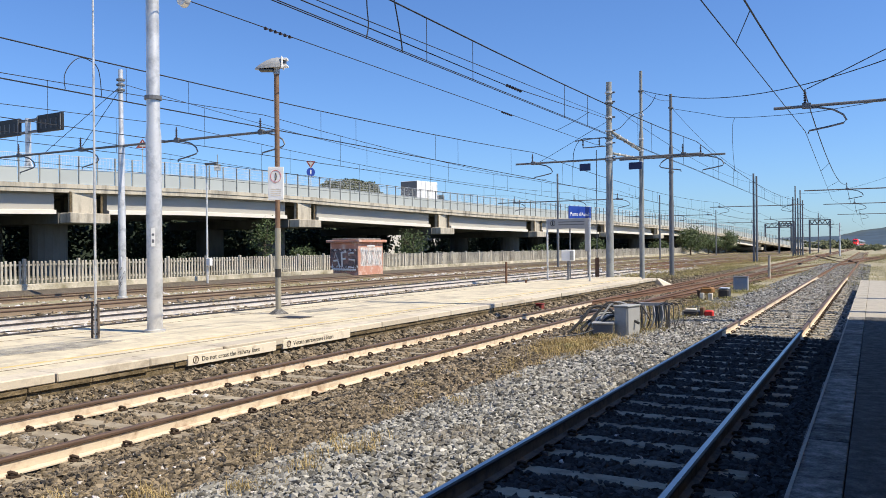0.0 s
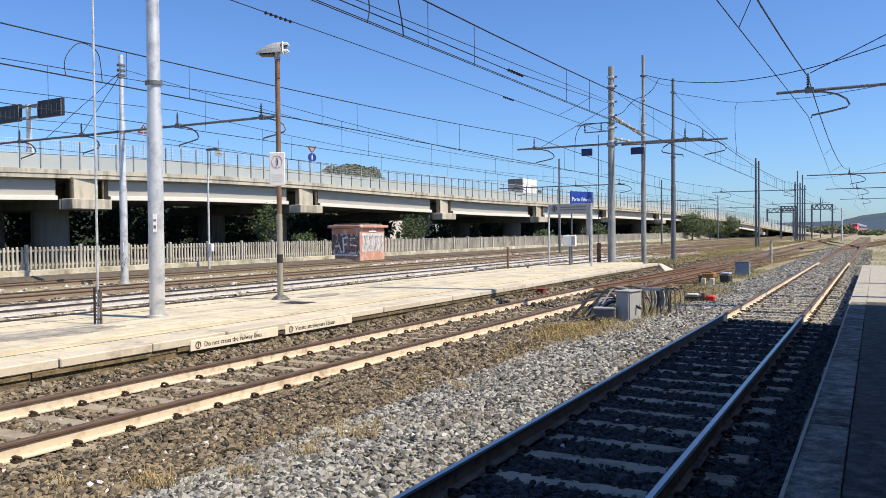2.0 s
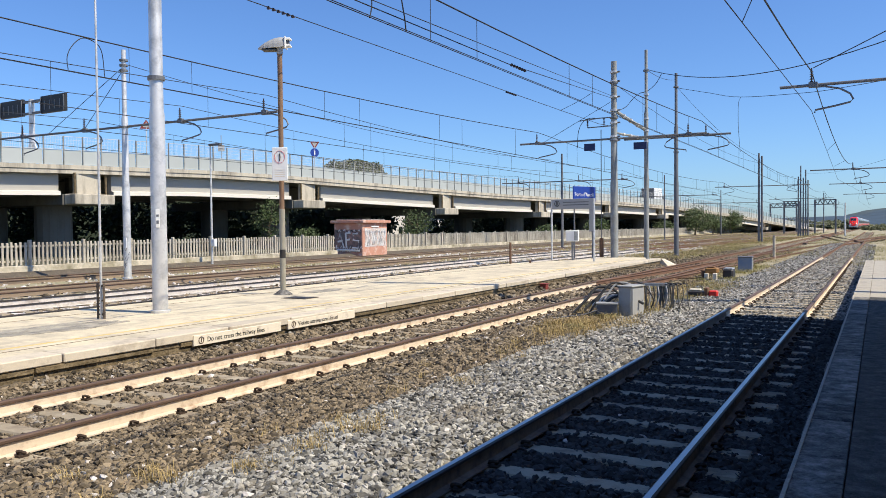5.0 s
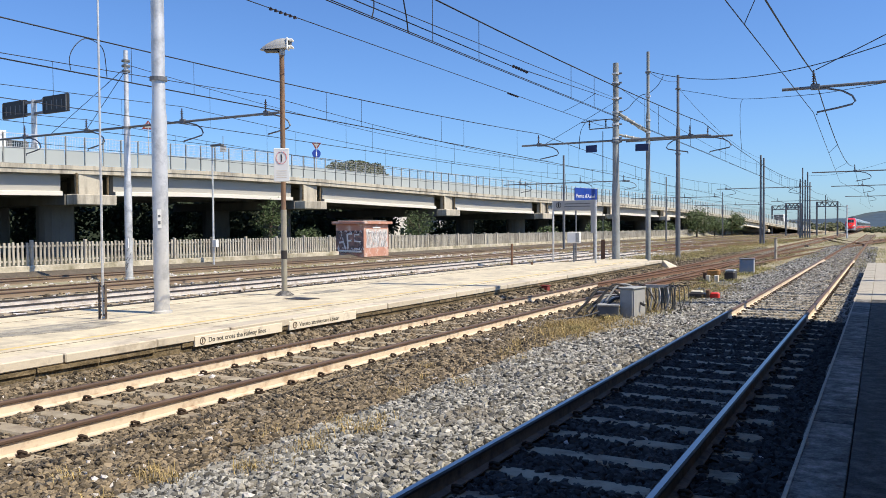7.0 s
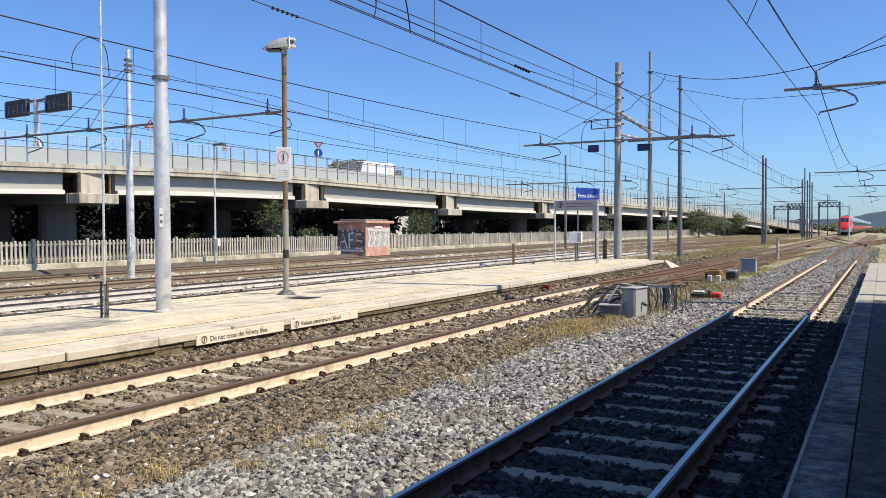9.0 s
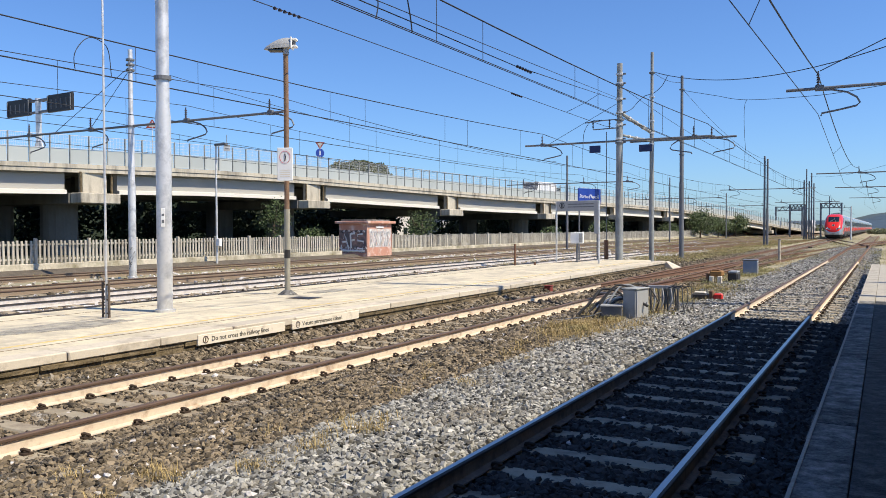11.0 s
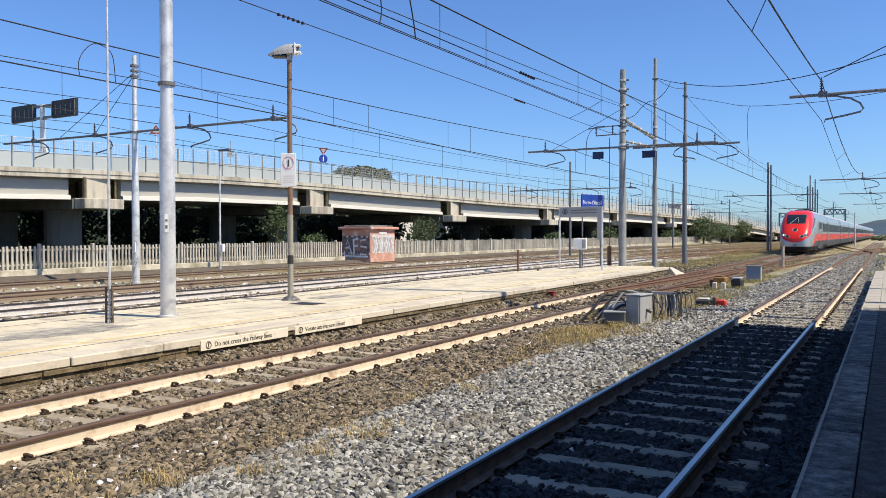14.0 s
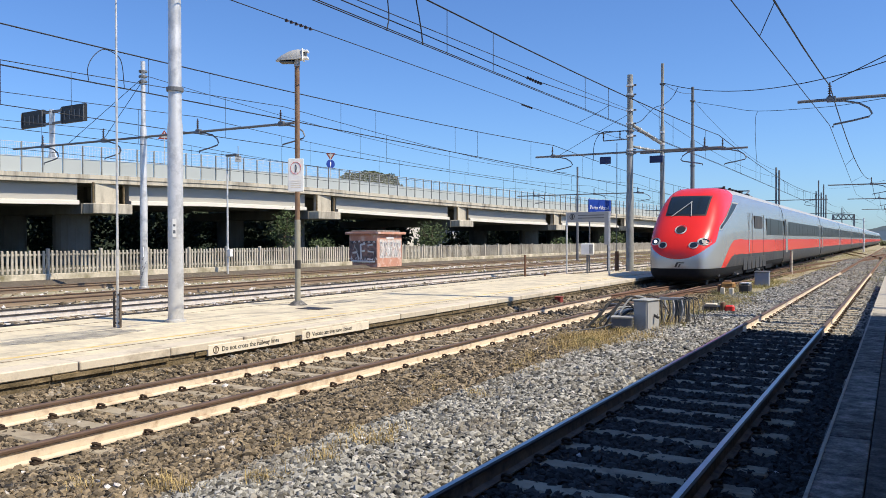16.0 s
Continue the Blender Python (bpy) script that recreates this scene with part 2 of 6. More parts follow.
# ---- building helpers ----
def part(name, bm, material, parent=None, label="", smooth=False):
    """Links a bmesh as one mesh object under a thing or a part."""
    me = bpy.data.meshes.new(name)
    bm.normal_update()
    bm.to_mesh(me)
    bm.free()
    for m in material if isinstance(material, (list, tuple)) else (material,):
        me.materials.append(m)
    if smooth:
        me.polygons.foreach_set("use_smooth", [True] * len(me.polygons))
    ob = new(name, me)
    ob.parent = parent
    if label:
        ob["label"] = label
    return ob


def thing(name, label, category, m=None, group="", kind=""):
    ob = new(name)
    ob.empty_display_size = 0.2
    if m is not None:
        ob.matrix_basis = m
    return tagged(ob, label, category, group, kind)


def box(bm, x0, x1, y0, y1, z0, z1, mi=0, bevel=0.0):
    vs = [bm.verts.new((x, y, z)) for z in (z0, z1) for x, y in ((x0, y0), (x1, y0), (x1, y1), (x0, y1))]
    fs = [bm.faces.new([vs[i] for i in q]) for q in ((3, 2, 1, 0), (4, 5, 6, 7), (0, 1, 5, 4), (1, 2, 6, 5), (2, 3, 7, 6), (3, 0, 4, 7))]
    for f in fs:
        f.material_index = mi
    if bevel:
        r = bmesh.ops.bevel(bm, geom=list({e for f in fs for e in f.edges}), offset=bevel, segments=1, affect="EDGES")
        for f in r["faces"]:
            f.material_index = mi
    return vs


def boxed(*a, **k):
    bm = bmesh.new()
    box(bm, *a, **k)
    return bm


def tube(bm, pts, r, n=8, caps=True, mi=0, r1=None):
    """A round bar along a line of points."""
    pts = [Vector(p) for p in pts]
    rings = []
    for i, p in enumerate(pts):
        d = (pts[min(i + 1, len(pts) - 1)] - pts[max(i - 1, 0)]).normalized()
        a = d.cross(Vector((0, 0, 1)) if abs(d.z) < 0.9 else Vector((1, 0, 0))).normalized()
        b = d.cross(a)
        rr = r if r1 is None else r + (r1 - r) * i / (len(pts) - 1)
        rings.append([bm.verts.new(p + rr * (math.cos(k * math.tau / n) * a + math.sin(k * math.tau / n) * b)) for k in range(n)])
    for u, v in zip(rings, rings[1:]):
        for k in range(n):
            bm.faces.new((u[k], u[(k + 1) % n], v[(k + 1) % n], v[k])).material_index = mi
    if caps:
        bm.faces.new(rings[0][::-1]).material_index = mi
        bm.faces.new(rings[-1]).material_index = mi


def tubed(pts, r, n=8, **k):
    bm = bmesh.new()
    tube(bm, pts, r, n, **k)
    return bm


def sweep(bm, profile, stations, mis=None, closed=True, caps=True):
    """Sweeps an (x, z) outline along stations (x, y, z, turn)."""
    rings = []
    for sx, sy, sz, turn in stations:
        c, s = math.cos(turn), math.sin(turn)
        rings.append([bm.verts.new((sx + px * c, sy + px * s, sz + pz)) for px, pz in profile])
    n = len(profile)
    for u, v in zip(rings, rings[1:]):
        for k in range(n if closed else n - 1):
            f = bm.faces.new((u[k], u[(k + 1) % n], v[(k + 1) % n], v[k]))
            f.material_index = mis[k] if mis else 0
    if caps and closed:
        bm.faces.new(rings[0]), bm.faces.new(rings[-1][::-1])


def arc(a, b, sag, n=10):
    """Points of a hanging line from a to b."""
    a, b = Vector(a), Vector(b)
    return [a.lerp(b, i / n) - Vector((0, 0, sag * 4 * (i / n) * (1 - i / n))) for i in range(n + 1)]


# ---- ground ----
PLAT_Z = 0.25
NEAR_X, FAR_X = -2.082, -7.344      # track centres
BACK_TRACKS = (-15.5, -19.2, -23.3, -28.6)
SHOULDER = [(-9.0, -0.02), (-8.8, -0.09), (-8.4, -0.195), (-6.3, -0.2), (-6.1, -0.165), (-5.4, -0.16), (-4.6, -0.13), (-3.8, -0.075), (-2.97, -0.065), (-2.9, -0.2), (-1.2, -0.205), (-0.5, -0.23)]


def bed_z(x):
    """Height of the ballast bed across the two near tracks."""
    for (a, u), (b, v) in zip(SHOULDER, SHOULDER[1:]):
        if a <= x <= b:
            return u + (v - u) * (x - a) / (b - a)
    return -0.25


def ground():
    bm = bmesh.new()
    s = 4000
    xs = [-s, -400, -80, -34, -31, -30, -22, -13.9, -13.5, -9.4] + [x for x, _ in SHOULDER] + [-0.45, 3, 20, 400, s]
    zs = dict(SHOULDER) | {-31: 0.12, -30: -0.15, -22: -0.19, -13.9: -0.2, -13.5: -0.25, -9.4: -0.25, -0.45: -0.25}
    ys = [-s, -300, -20] + list(range(0, 121, 2)) + [160, 220, 300, 420, 600, 1000, s]
    grid = []
    for y in ys:
        grid.append([])
        for x in xs:
            z = zs.get(x, -0.06 if x < 0 else -0.25)
            if -6 < x < -3.5 and 0 <= y <= 120:
                z += 0.035 * noise.noise((x * 0.9, y * 0.4, 3))
            grid[-1].append(bm.verts.new((x, y, z)))
    for r0, r1 in zip(grid, grid[1:]):
        for i in range(len(xs) - 1):
            f = bm.faces.new((r0[i], r0[i + 1], r1[i + 1], r1[i]))
            x, y = (xs[i] + xs[i + 1]) / 2, r0[0].co.y
            if -20 <= y < 300:
                # index 4: bed coloured dark where the canopy's shade falls
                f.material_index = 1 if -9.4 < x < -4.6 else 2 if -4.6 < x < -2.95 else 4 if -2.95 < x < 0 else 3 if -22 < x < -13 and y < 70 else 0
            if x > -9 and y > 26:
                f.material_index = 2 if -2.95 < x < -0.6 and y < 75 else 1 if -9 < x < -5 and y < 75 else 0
            if -31 < x < -30 and -20 <= y < 120:
                f.material_index = 1
            # dark soil put here so that the deck's underside stays dark
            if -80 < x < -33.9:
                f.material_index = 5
    tagged(part("ground", bm, [M["earth"], M["ballast_brown"], M["ballast_grey"], M["stone_white"], M["ballast_dark"], M["deck_shade_soil"]]), "dry railway ground of earth, gravel and ballast", "ground", kind="structure")


ground()

RAIL = [(-0.022, 0), (0.022, 0), (0.036, -0.011), (0.036, -0.03), (0.01, -0.045), (0.01, -0.135), (0.07, -0.148), (0.07, -0.16), (-0.07, -0.16), (-0.07, -0.148), (-0.01, -0.135), (-0.01, -0.045), (-0.036, -0.03), (-0.036, -0.011)]
WHITE_RAIL = [M["rail_brown"], M["rail_brown"], M["rail_white"]]
SHADED_RAIL = [M["rail_top"], M["rail_dark"], M["rail_web"]]
RUST_RAIL = [M["rail_brown"], M["rail_rust"], M["rail_rust"]]
TAN_RAIL = [M["rail_brown"], M["rail_brown"], M["rail_tan"]]
YARD_RAIL = [M["rail_dark"], M["rail_dark"], M["rail_lime"]]


def rail(parent, pts, mats, z=0.0):
    """One rail along plan points (x, y), its head at z."""
    bm = bmesh.new()
    st = []
    for i, (x, y) in enumerate(pts):
        (xa, ya), (xb, yb) = pts[max(i - 1, 0)], pts[min(i + 1, len(pts) - 1)]
        st.append((x, y, z, -math.atan2(xb - xa, yb - ya)))
    sweep(bm, RAIL, st, [0, 1, 1, 1, 2, 2, 2, 2, 2, 2, 2, 1, 1, 1])
    return part("rail", bm, mats, parent)


def shared(name, bm, material):
    me = bpy.data.meshes.new(name)
    bm.to_mesh(me)
    bm.free()
    me.materials.append(material)
    return me


def clip_bm():
    bm = bmesh.new()
    box(bm, -0.04, 0.045, -0.045, 0.045, -0.168, -0.15)
    tube(bm, [(-0.045, 0.0, -0.148), (-0.03, -0.02, -0.125), (0.0, -0.025, -0.116), (0.022, -0.01, -0.122), (0.028, 0.015, -0.135), (0.0, 0.03, -0.142)], 0.015, 6)
    return bm


SLEEPER = shared("sleeper", boxed(-1.15, 1.15, -0.12, 0.12, -0.36, -0.165, bevel=0.02), M["sleeper"])
CLIP = shared("rail_clip", clip_bm(), M["clip"])


def track(x, y0, y1, rails, label, phase=0.0, first=0, pitch=0.6):
    """A straight track; rails: (from, to, materials). The first sleepers and clips are pieces of their own."""
    t = thing("railway_track", label, "railway track", group="railway tracks", kind="structure")
    for s in (-0.7525, 0.7525):
        for a, b, mats in rails:
            rail(t, [(x + s, a), (x + s, b)], mats)
    rest = bmesh.new()
    for i in range(int((y1 - y0) / pitch)):
        y = y0 + phase + i * pitch
        if i < first:
            ob = new("sleeper", SLEEPER)
            ob.parent, ob.location, ob.rotation_euler = t, (x + random.uniform(-0.02, 0.02), y, random.uniform(-0.006, 0.003)), (0, 0, random.uniform(-0.012, 0.012))
            for s in (-0.7525, 0.7525):
                for q in (-0.1, 0.1):
                    c = new("rail_clip", CLIP)
                    c.parent, c.location, c.rotation_euler = t, (x + s + q, y + random.uniform(-0.01, 0.01), 0.006), (0, 0, (0 if q > 0 else math.pi) + random.uniform(-0.2, 0.2))
        else:
            box(rest, x - 1.15, x + 1.15, y - 0.12, y + 0.12, -0.36, -0.165)
    if len(rest.verts):
        part("sleeper_row", rest, M["sleeper"], t)["kind"] = "stuff"
    return t


# rails take their darker set inside the canopy's shade, up to y = 17.6
track(NEAR_X, 2.0 - 0.667 * 9, 200, [(-8, 17.6, SHADED_RAIL), (17.6, 50, WHITE_RAIL), (50, 200, RUST_RAIL)], "track with polished rails on half-buried concrete sleepers", phase=0.515, first=75, pitch=0.667)
track(FAR_X, 2.0 - 0.6 * 10, 500, [(-8, 25.2, WHITE_RAIL), (25.2, 500, RUST_RAIL)], "track with brown rails and a sun-bleached web", phase=0.465, first=76)
for tx in BACK_TRACKS:
    track(tx, 2.0, 420, [(-10, 60, YARD_RAIL), (60, 420, TAN_RAIL)] if tx > -22 else [(-10, 420, TAN_RAIL)], "sunlit siding track with rusty rails in pale ballast")


def crossover(path, label):
    """A rusty diverging track through plan points."""
    t = thing("railway_crossover", label, "railway track", group="railway tracks", kind="structure")
    pts = []
    for k in range(len(path) - 1):
        for i in range(6):
            p0, p1, p2, p3 = (Vector(path[min(max(j, 0), len(path) - 1)]) for j in (k - 1, k, k + 1, k + 2))
            u = i / 6
            pts.append(0.5 * (2 * p1 + (p2 - p0) * u + (2 * p0 - 5 * p1 + 4 * p2 - p3) * u * u + (3 * p1 - p0 - 3 * p2 + p3) * u ** 3))
    pts.append(Vector(path[-1]))
    for s in (-0.7525, 0.7525):
        rail(t, [(p.x + s, p.y) for p in pts], RUST_RAIL, -0.005)
    bm = bmesh.new()
    y = pts[0].y + 2
    i = 0
    while y < pts[-1].y:
        while pts[i + 1].y < y:
            i += 1
        x = pts[i].lerp(pts[i + 1], (y - pts[i].y) / (pts[i + 1].y - pts[i].y)).x
        box(bm, x - 1.25, x + 1.25, y - 0.12, y + 0.12, -0.34, -0.19)
        y += 0.62
    part("timber_row", bm, M["bark"], t)["kind"] = "stuff"


crossover([(-7.344, 25.2), (-7.16, 28), (-6.75, 33), (-5.68, 50.7), (-3.4, 80), (-0.9, 108), (1.5, 135), (3, 170)], "rusty diverging track on dark timber sleepers")
crossover([(-2.082, 84), (-2.5, 92), (-4.6, 112), (-6.7, 132), (-7.344, 142)], "rusty diverging track on dark timber sleepers")


crossover([(-15.5, 64), (-15.1, 72), (-12.6, 100), (-9.4, 132), (-7.344, 158)], "rusty ladder track from the sidings on dark timbers")
crossover([(-19.2, 74), (-18.8, 84), (-17.0, 104), (-15.5, 124)], "rusty ladder track from the sidings on dark timbers")


# ---- platforms ----
def far_platform():
    t = thing("pavement_island_platform", "low sunlit island platform paved with pale concrete", "platform", kind="structure")
    bm = bmesh.new()
    outline = [(-9.36, -12), (-9.36, 36.6), (-9.9, 38.5), (-11.2, 38.5), (-13.7, 31), (-13.7, -12)]
    vs = [bm.verts.new((x, y, z)) for z in (-0.3, PLAT_Z - 0.004) for x, y in outline]
    n = len(outline)
    bm.faces.new(vs[n:])
    for k in range(n):
        bm.faces.new((vs[k], vs[(k + 1) % n], vs[n + (k + 1) % n], vs[n + k]))
    part("paving", bm, M["plat"], t)
    part("platform_wall", boxed(-9.36, -9.0, -12, 37.6, -0.35, 0.126), M["platwall"], t)
    y = -12.0
    while y < 37.4:
        y2 = min(y + random.uniform(1.45, 1.6), 37.6)
        part("kerb_stone", boxed(-9.352, -8.945 + random.uniform(-0.014, 0.006), y + 0.009, y2 - 0.009, 0.13, PLAT_Z + random.uniform(-0.005, 0.008), bevel=0.014), M["kerb"], t)
        y = y2
    part("warning_line", boxed(-10.06, -9.98, -12, 36.0, PLAT_Z - 0.05, PLAT_Z + 0.001), M["yellow"], t)
    for x0, x1 in ((-9.75, -9.735), (-12.95, -12.935)):
        part("paving_joint", boxed(x0, x1, -12, 36.0, PLAT_Z - 0.05, PLAT_Z + 0.0005), M["platwall"], t)
    # worn manhole patches
    for x, y, w, d in ((-11.35, 8.2, 0.45, 1.15), (-12.05, 15.9, 0.3, 0.75), (-12.6, 6.6, 0.5, 0.8)):
        bm = bmesh.new()
        rim = []
        for k in range(36):
            a = k * math.tau / 36
            q = 1 + 0.45 * noise.noise((2.2 * math.cos(a), 2.2 * math.sin(a), y)) + 0.2 * noise.noise((6 * math.cos(a), 6 * math.sin(a), y))
            rim.append((x + w * q * math.cos(a), y + d * q * math.sin(a)))
        top, low = ([bm.verts.new((px, py, PLAT_Z + e)) for px, py in rim] for e in (0.002, -0.04))
        bm.faces.new(top)
        for k in range(36):
            bm.faces.new((low[k], low[(k + 1) % 36], top[(k + 1) % 36], top[k]))
        part("asphalt_patch", bm, M["darkpatch"], t, "worn dark asphalt repair patch")
    # rough stone courses under the kerb
    blocks = [shared("wall_stone", boxed(0.0, 0.018 + 0.008 * k, 0.004, w - 0.004, 0.004, 0.07, bevel=0.008), M["platwall"]) for k, w in enumerate((0.5, 0.7, 0.9))]
    for course, (z, y1) in enumerate(((0.054, 34.0),)):
        y = 3.0 - 0.2 * course
        while y < y1:
            k = random.randrange(3)
            ob = new("wall_stone", blocks[k])
            ob.parent, ob.location = t, (-9.004 + random.uniform(-0.008, 0.012), y, z + random.uniform(-0.006, 0.004))
            y += (0.5, 0.7, 0.9)[k]
    bm = bmesh.new()
    for v in ((-9.4, 37.61, 0.24), (-8.93, 37.61, 0.24), (-9.4, 38.4, 0.2), (-8.93, 38.2, 0.21), (-8.35, 38.0, -0.1), (-8.35, 38.4, -0.1), (-9.4, 38.6, -0.25), (-9.4, 37.61, -0.25), (-8.5, 37.61, -0.25), (-8.35, 38.4, -0.25)):
        bm.verts.new(v)
    bmesh.ops.convex_hull(bm, input=bm.verts)
    part("end_ramp", bm, M["kerb"], t, "pale sloping end stone")


far_platform()


def letters(name, text, size, m, parent, material):
    """Raised lettering; its mesh starts at the left of the base line."""
    cu = bpy.data.curves.new(name, "FONT")
    cu.body, cu.size, cu.extrude, cu.resolution_u = text, size, 0.002, 2
    tmp = bpy.data.objects.new(name, cu)
    me = bpy.data.meshes.new_from_object(tmp)
    bpy.data.objects.remove(tmp)
    me.materials.append(material)
    ob = new(name, me)
    ob.parent, ob.matrix_basis = parent, m
    return ob


def edge_sign(y0, y1, text, label):
    t = thing("platform_edge_sign", label, "sign", pose(-8.955, y0, 0.0), group="platform edge signs")
    part("plate", boxed(-0.03, 0.02, 0, y1 - y0, 0.045, 0.205, bevel=0.006), M["cream"], t)
    q = 0.27
    for w in text.split():
        ob = letters("word", w, 0.105, pose(0.0225, q, 0.09, 90, 0, 90), t, M["letter"])
        q += max(v.co.x for v in ob.data.vertices) + 0.034
    bm = bmesh.new()
    ring = [(0.024, 0.15 + 0.05 * math.cos(a * math.tau / 20), 0.125 + 0.05 * math.sin(a * math.tau / 20)) for a in range(21)]
    tube(bm, ring, 0.007, 5, caps=False)
    box(bm, 0.02, 0.027, 0.142, 0.158, 0.095, 0.155)
    part("pictogram", bm, M["rail_brown"], t)


edge_sign(8.62, 10.6, "Do not cross the railway lines", "cream edge sign with black English warning lettering")
edge_sign(10.78, 12.78, "Vietato attraversare i binari", "cream edge sign with black Italian warning lettering")


def near_platform():
    t = thing("pavement_station_platform", "shaded dark asphalt platform with worn stone edging", "platform", kind="structure")
    # paving changes colour at the shadow's end: dark in shade, pale in sun
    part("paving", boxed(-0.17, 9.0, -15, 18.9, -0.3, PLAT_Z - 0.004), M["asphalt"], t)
    part("open_air_paving", boxed(-0.17, 9.0, 18.9, 37.8, -0.3, PLAT_Z - 0.004), M["patch"], t, "paving past the canopy in a lighter, sunlit colour")
    part("platform_wall", boxed(-0.42, -0.17, -15, 37.8, -0.5, 0.1), M["platwall"], t)
    y = -15.0
    while y < 37.6:
        w = random.uniform(0.5, 0.62)
        # slabs switch to the pale sunlit tone where the canopy's shade stops
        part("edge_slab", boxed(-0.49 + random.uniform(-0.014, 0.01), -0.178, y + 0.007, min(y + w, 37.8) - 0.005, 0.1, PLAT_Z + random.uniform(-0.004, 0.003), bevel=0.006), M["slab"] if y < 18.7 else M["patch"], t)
        y += w
    part("edge_line", boxed(-0.485, -0.462, -15, 37.8, 0.2, PLAT_Z + 0.006), M["patch"], t, "thin worn pale line on the edge")


near_platform()


def station_building():
    """Stands beside the camera and shades the near track."""
    h = 4.0
    xe = -2.9 + (h + 0.31) / math.tan(radians(SUN_ELEV)) * math.cos(radians(SUN_AZ))
    ye = 18.1 + (h + 0.1) / math.tan(radians(SUN_ELEV)) * math.sin(radians(SUN_AZ))
    t = thing("station_building", "long station building with a flat canopy roof", "building")
    part("wall", boxed(3.0, 3.3, -25, ye - 0.3, -0.3, h), M["kerb"], t)
    part("wall", boxed(3.3, 12, ye - 0.6, ye - 0.3, -0.3, h), M["kerb"], t)
    part("canopy", boxed(xe, 12.0, -25, ye, h, h + 0.25), M["concrete"], t)


station_building()


# ---- viaduct ----
def via_x(y):
    return -(55.0 - 0.15 * y)


VIA_Z = [(-120, 4.6), (-80, 5.0), (0, 5.75), (32, 6.3), (47, 6.6), (58, 6.56), (71, 6.26), (90, 5.9), (125, 5.65), (149, 5.25), (176, 4.3), (194, 3.5), (214, 2.4), (240, 1.2), (280, 0.1), (400, 0.0)]


def via_z(y):
    for (a, u), (b, v) in zip(VIA_Z, VIA_Z[1:]):
        if a <= y <= b:
            return u + (v - u) * (y - a) / (b - a)
    return VIA_Z[-1][1]


def viaduct():
    t = thing("viaduct", "long pale concrete road viaduct on piers with a panelled parapet", "viaduct")
    ys = list(range(-112, 276, 4))
    st = [(via_x(y), y, via_z(y), 0) for y in ys]
    bm = bmesh.new()
    sweep(bm, [(0, 0), (0, -0.3), (-0.06, -0.33), (-0.06, -0.6), (-0.5, -0.6), (-0.5, -0.45), (-16.5, -0.45), (-16.5, 0)], st)
    part("deck", bm, M["concrete"], t)
    piers = [55 / (u + 0.15) for u in (1.229, 0.753, 0.524, 0.3845)]
    d = (piers[3] - piers[0]) / 3
    piers = [piers[0] - 3 * d, piers[0] - 2 * d, piers[0] - d] + [piers[0] + d * i for i in range(9)]

    def depth(y):
        return 2.1 if y < 100 else 2.1 - 0.5 * min((y - 100) / 40, 1)
    for a, b in zip(piers, piers[1:]):
        for off in (-0.72, -5.5, -10.5, -15.5):
            seg = []
            for i in range(9):
                y = a + 0.25 + (b - a - 3.9) * i / 8
                seg.append((via_x(y) + off, y, via_z(y), 0))
            bm = bmesh.new()
            g = depth(a)
            # web faces take the shaded tone, flange faces the light one
            sweep(bm, [(0, -0.6), (0.05, -0.75), (0.02, 0.32 - g), (0.28, 0.28 - g), (0.28, -g), (-0.4, -g), (-0.4, -0.6)], seg, [0, 0, 1, 1, 1, 0, 0])
            # inner girders get the shade-dark pier colour; the outer one stays pale
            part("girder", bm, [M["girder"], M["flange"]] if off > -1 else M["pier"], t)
    for y in piers:
        x, z, g = via_x(y - 1.8), via_z(y), depth(y)
        # cap backs and columns are coloured for the shade beneath the deck
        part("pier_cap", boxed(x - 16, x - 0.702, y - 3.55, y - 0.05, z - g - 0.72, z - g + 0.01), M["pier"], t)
        part("cap_end", boxed(x - 0.7, x + 0.45, y - 3.4, y - 0.1, z - g - 0.72, z - g + 0.02, bevel=0.05), M["concrete"], t)
        part("cap_block", boxed(x - 0.7, x - 0.22, y - 2.75, y - 0.75, z - g + 0.02, z - 0.61, bevel=0.03), M["concrete"], t)
        for q in (y - 3.0, y - 0.45):
            part("drain_pipe", tubed([(x - 0.1, q, z - g + 0.0), (x - 0.1, q, z - 0.6)], 0.08, 8), M["platwall"], t)
        for k in (-4.2, -12.0):
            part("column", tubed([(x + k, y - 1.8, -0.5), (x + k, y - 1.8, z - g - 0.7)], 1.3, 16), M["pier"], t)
    y = -24.0
    me = shared("parapet_post", boxed(-0.04, 0.04, -0.04, 0.04, 0, 2.0), M["pole"])
    panel = shared("parapet_panel", boxed(-0.015, 0.015, 0.04, 1.33, 0.02, 1.02), M["frost"])
    while y < 250:
        for nm, data, dx in (("parapet_post", me, -0.12), ("parapet_panel", panel, -0.16)):
            ob = new(nm, data)
            ob.parent, ob.location = t, (via_x(y) + dx, y, via_z(y))
            if nm == "parapet_panel":
                ob.rotation_euler = (math.atan2(via_z(y + 2) - via_z(y), 2), 0, -0.15)
        y += 1.37
    for q in (1.04, 1.95):
        bm = bmesh.new()
        sweep(bm, [(-0.1, q), (-0.1, q + 0.035), (-0.14, q + 0.035), (-0.14, q)], st)
        part("parapet_rail", bm, M["galv"], t)
    bm = bmesh.new()
    for i in range(3):
        q = 1.26 + i * 0.23
        sweep(bm, [(-0.115, q), (-0.115, q + 0.012), (-0.125, q + 0.012), (-0.125, q)], st)
    y = -24.0
    while y < 190:
        x, z = via_x(y) - 0.12, via_z(y)
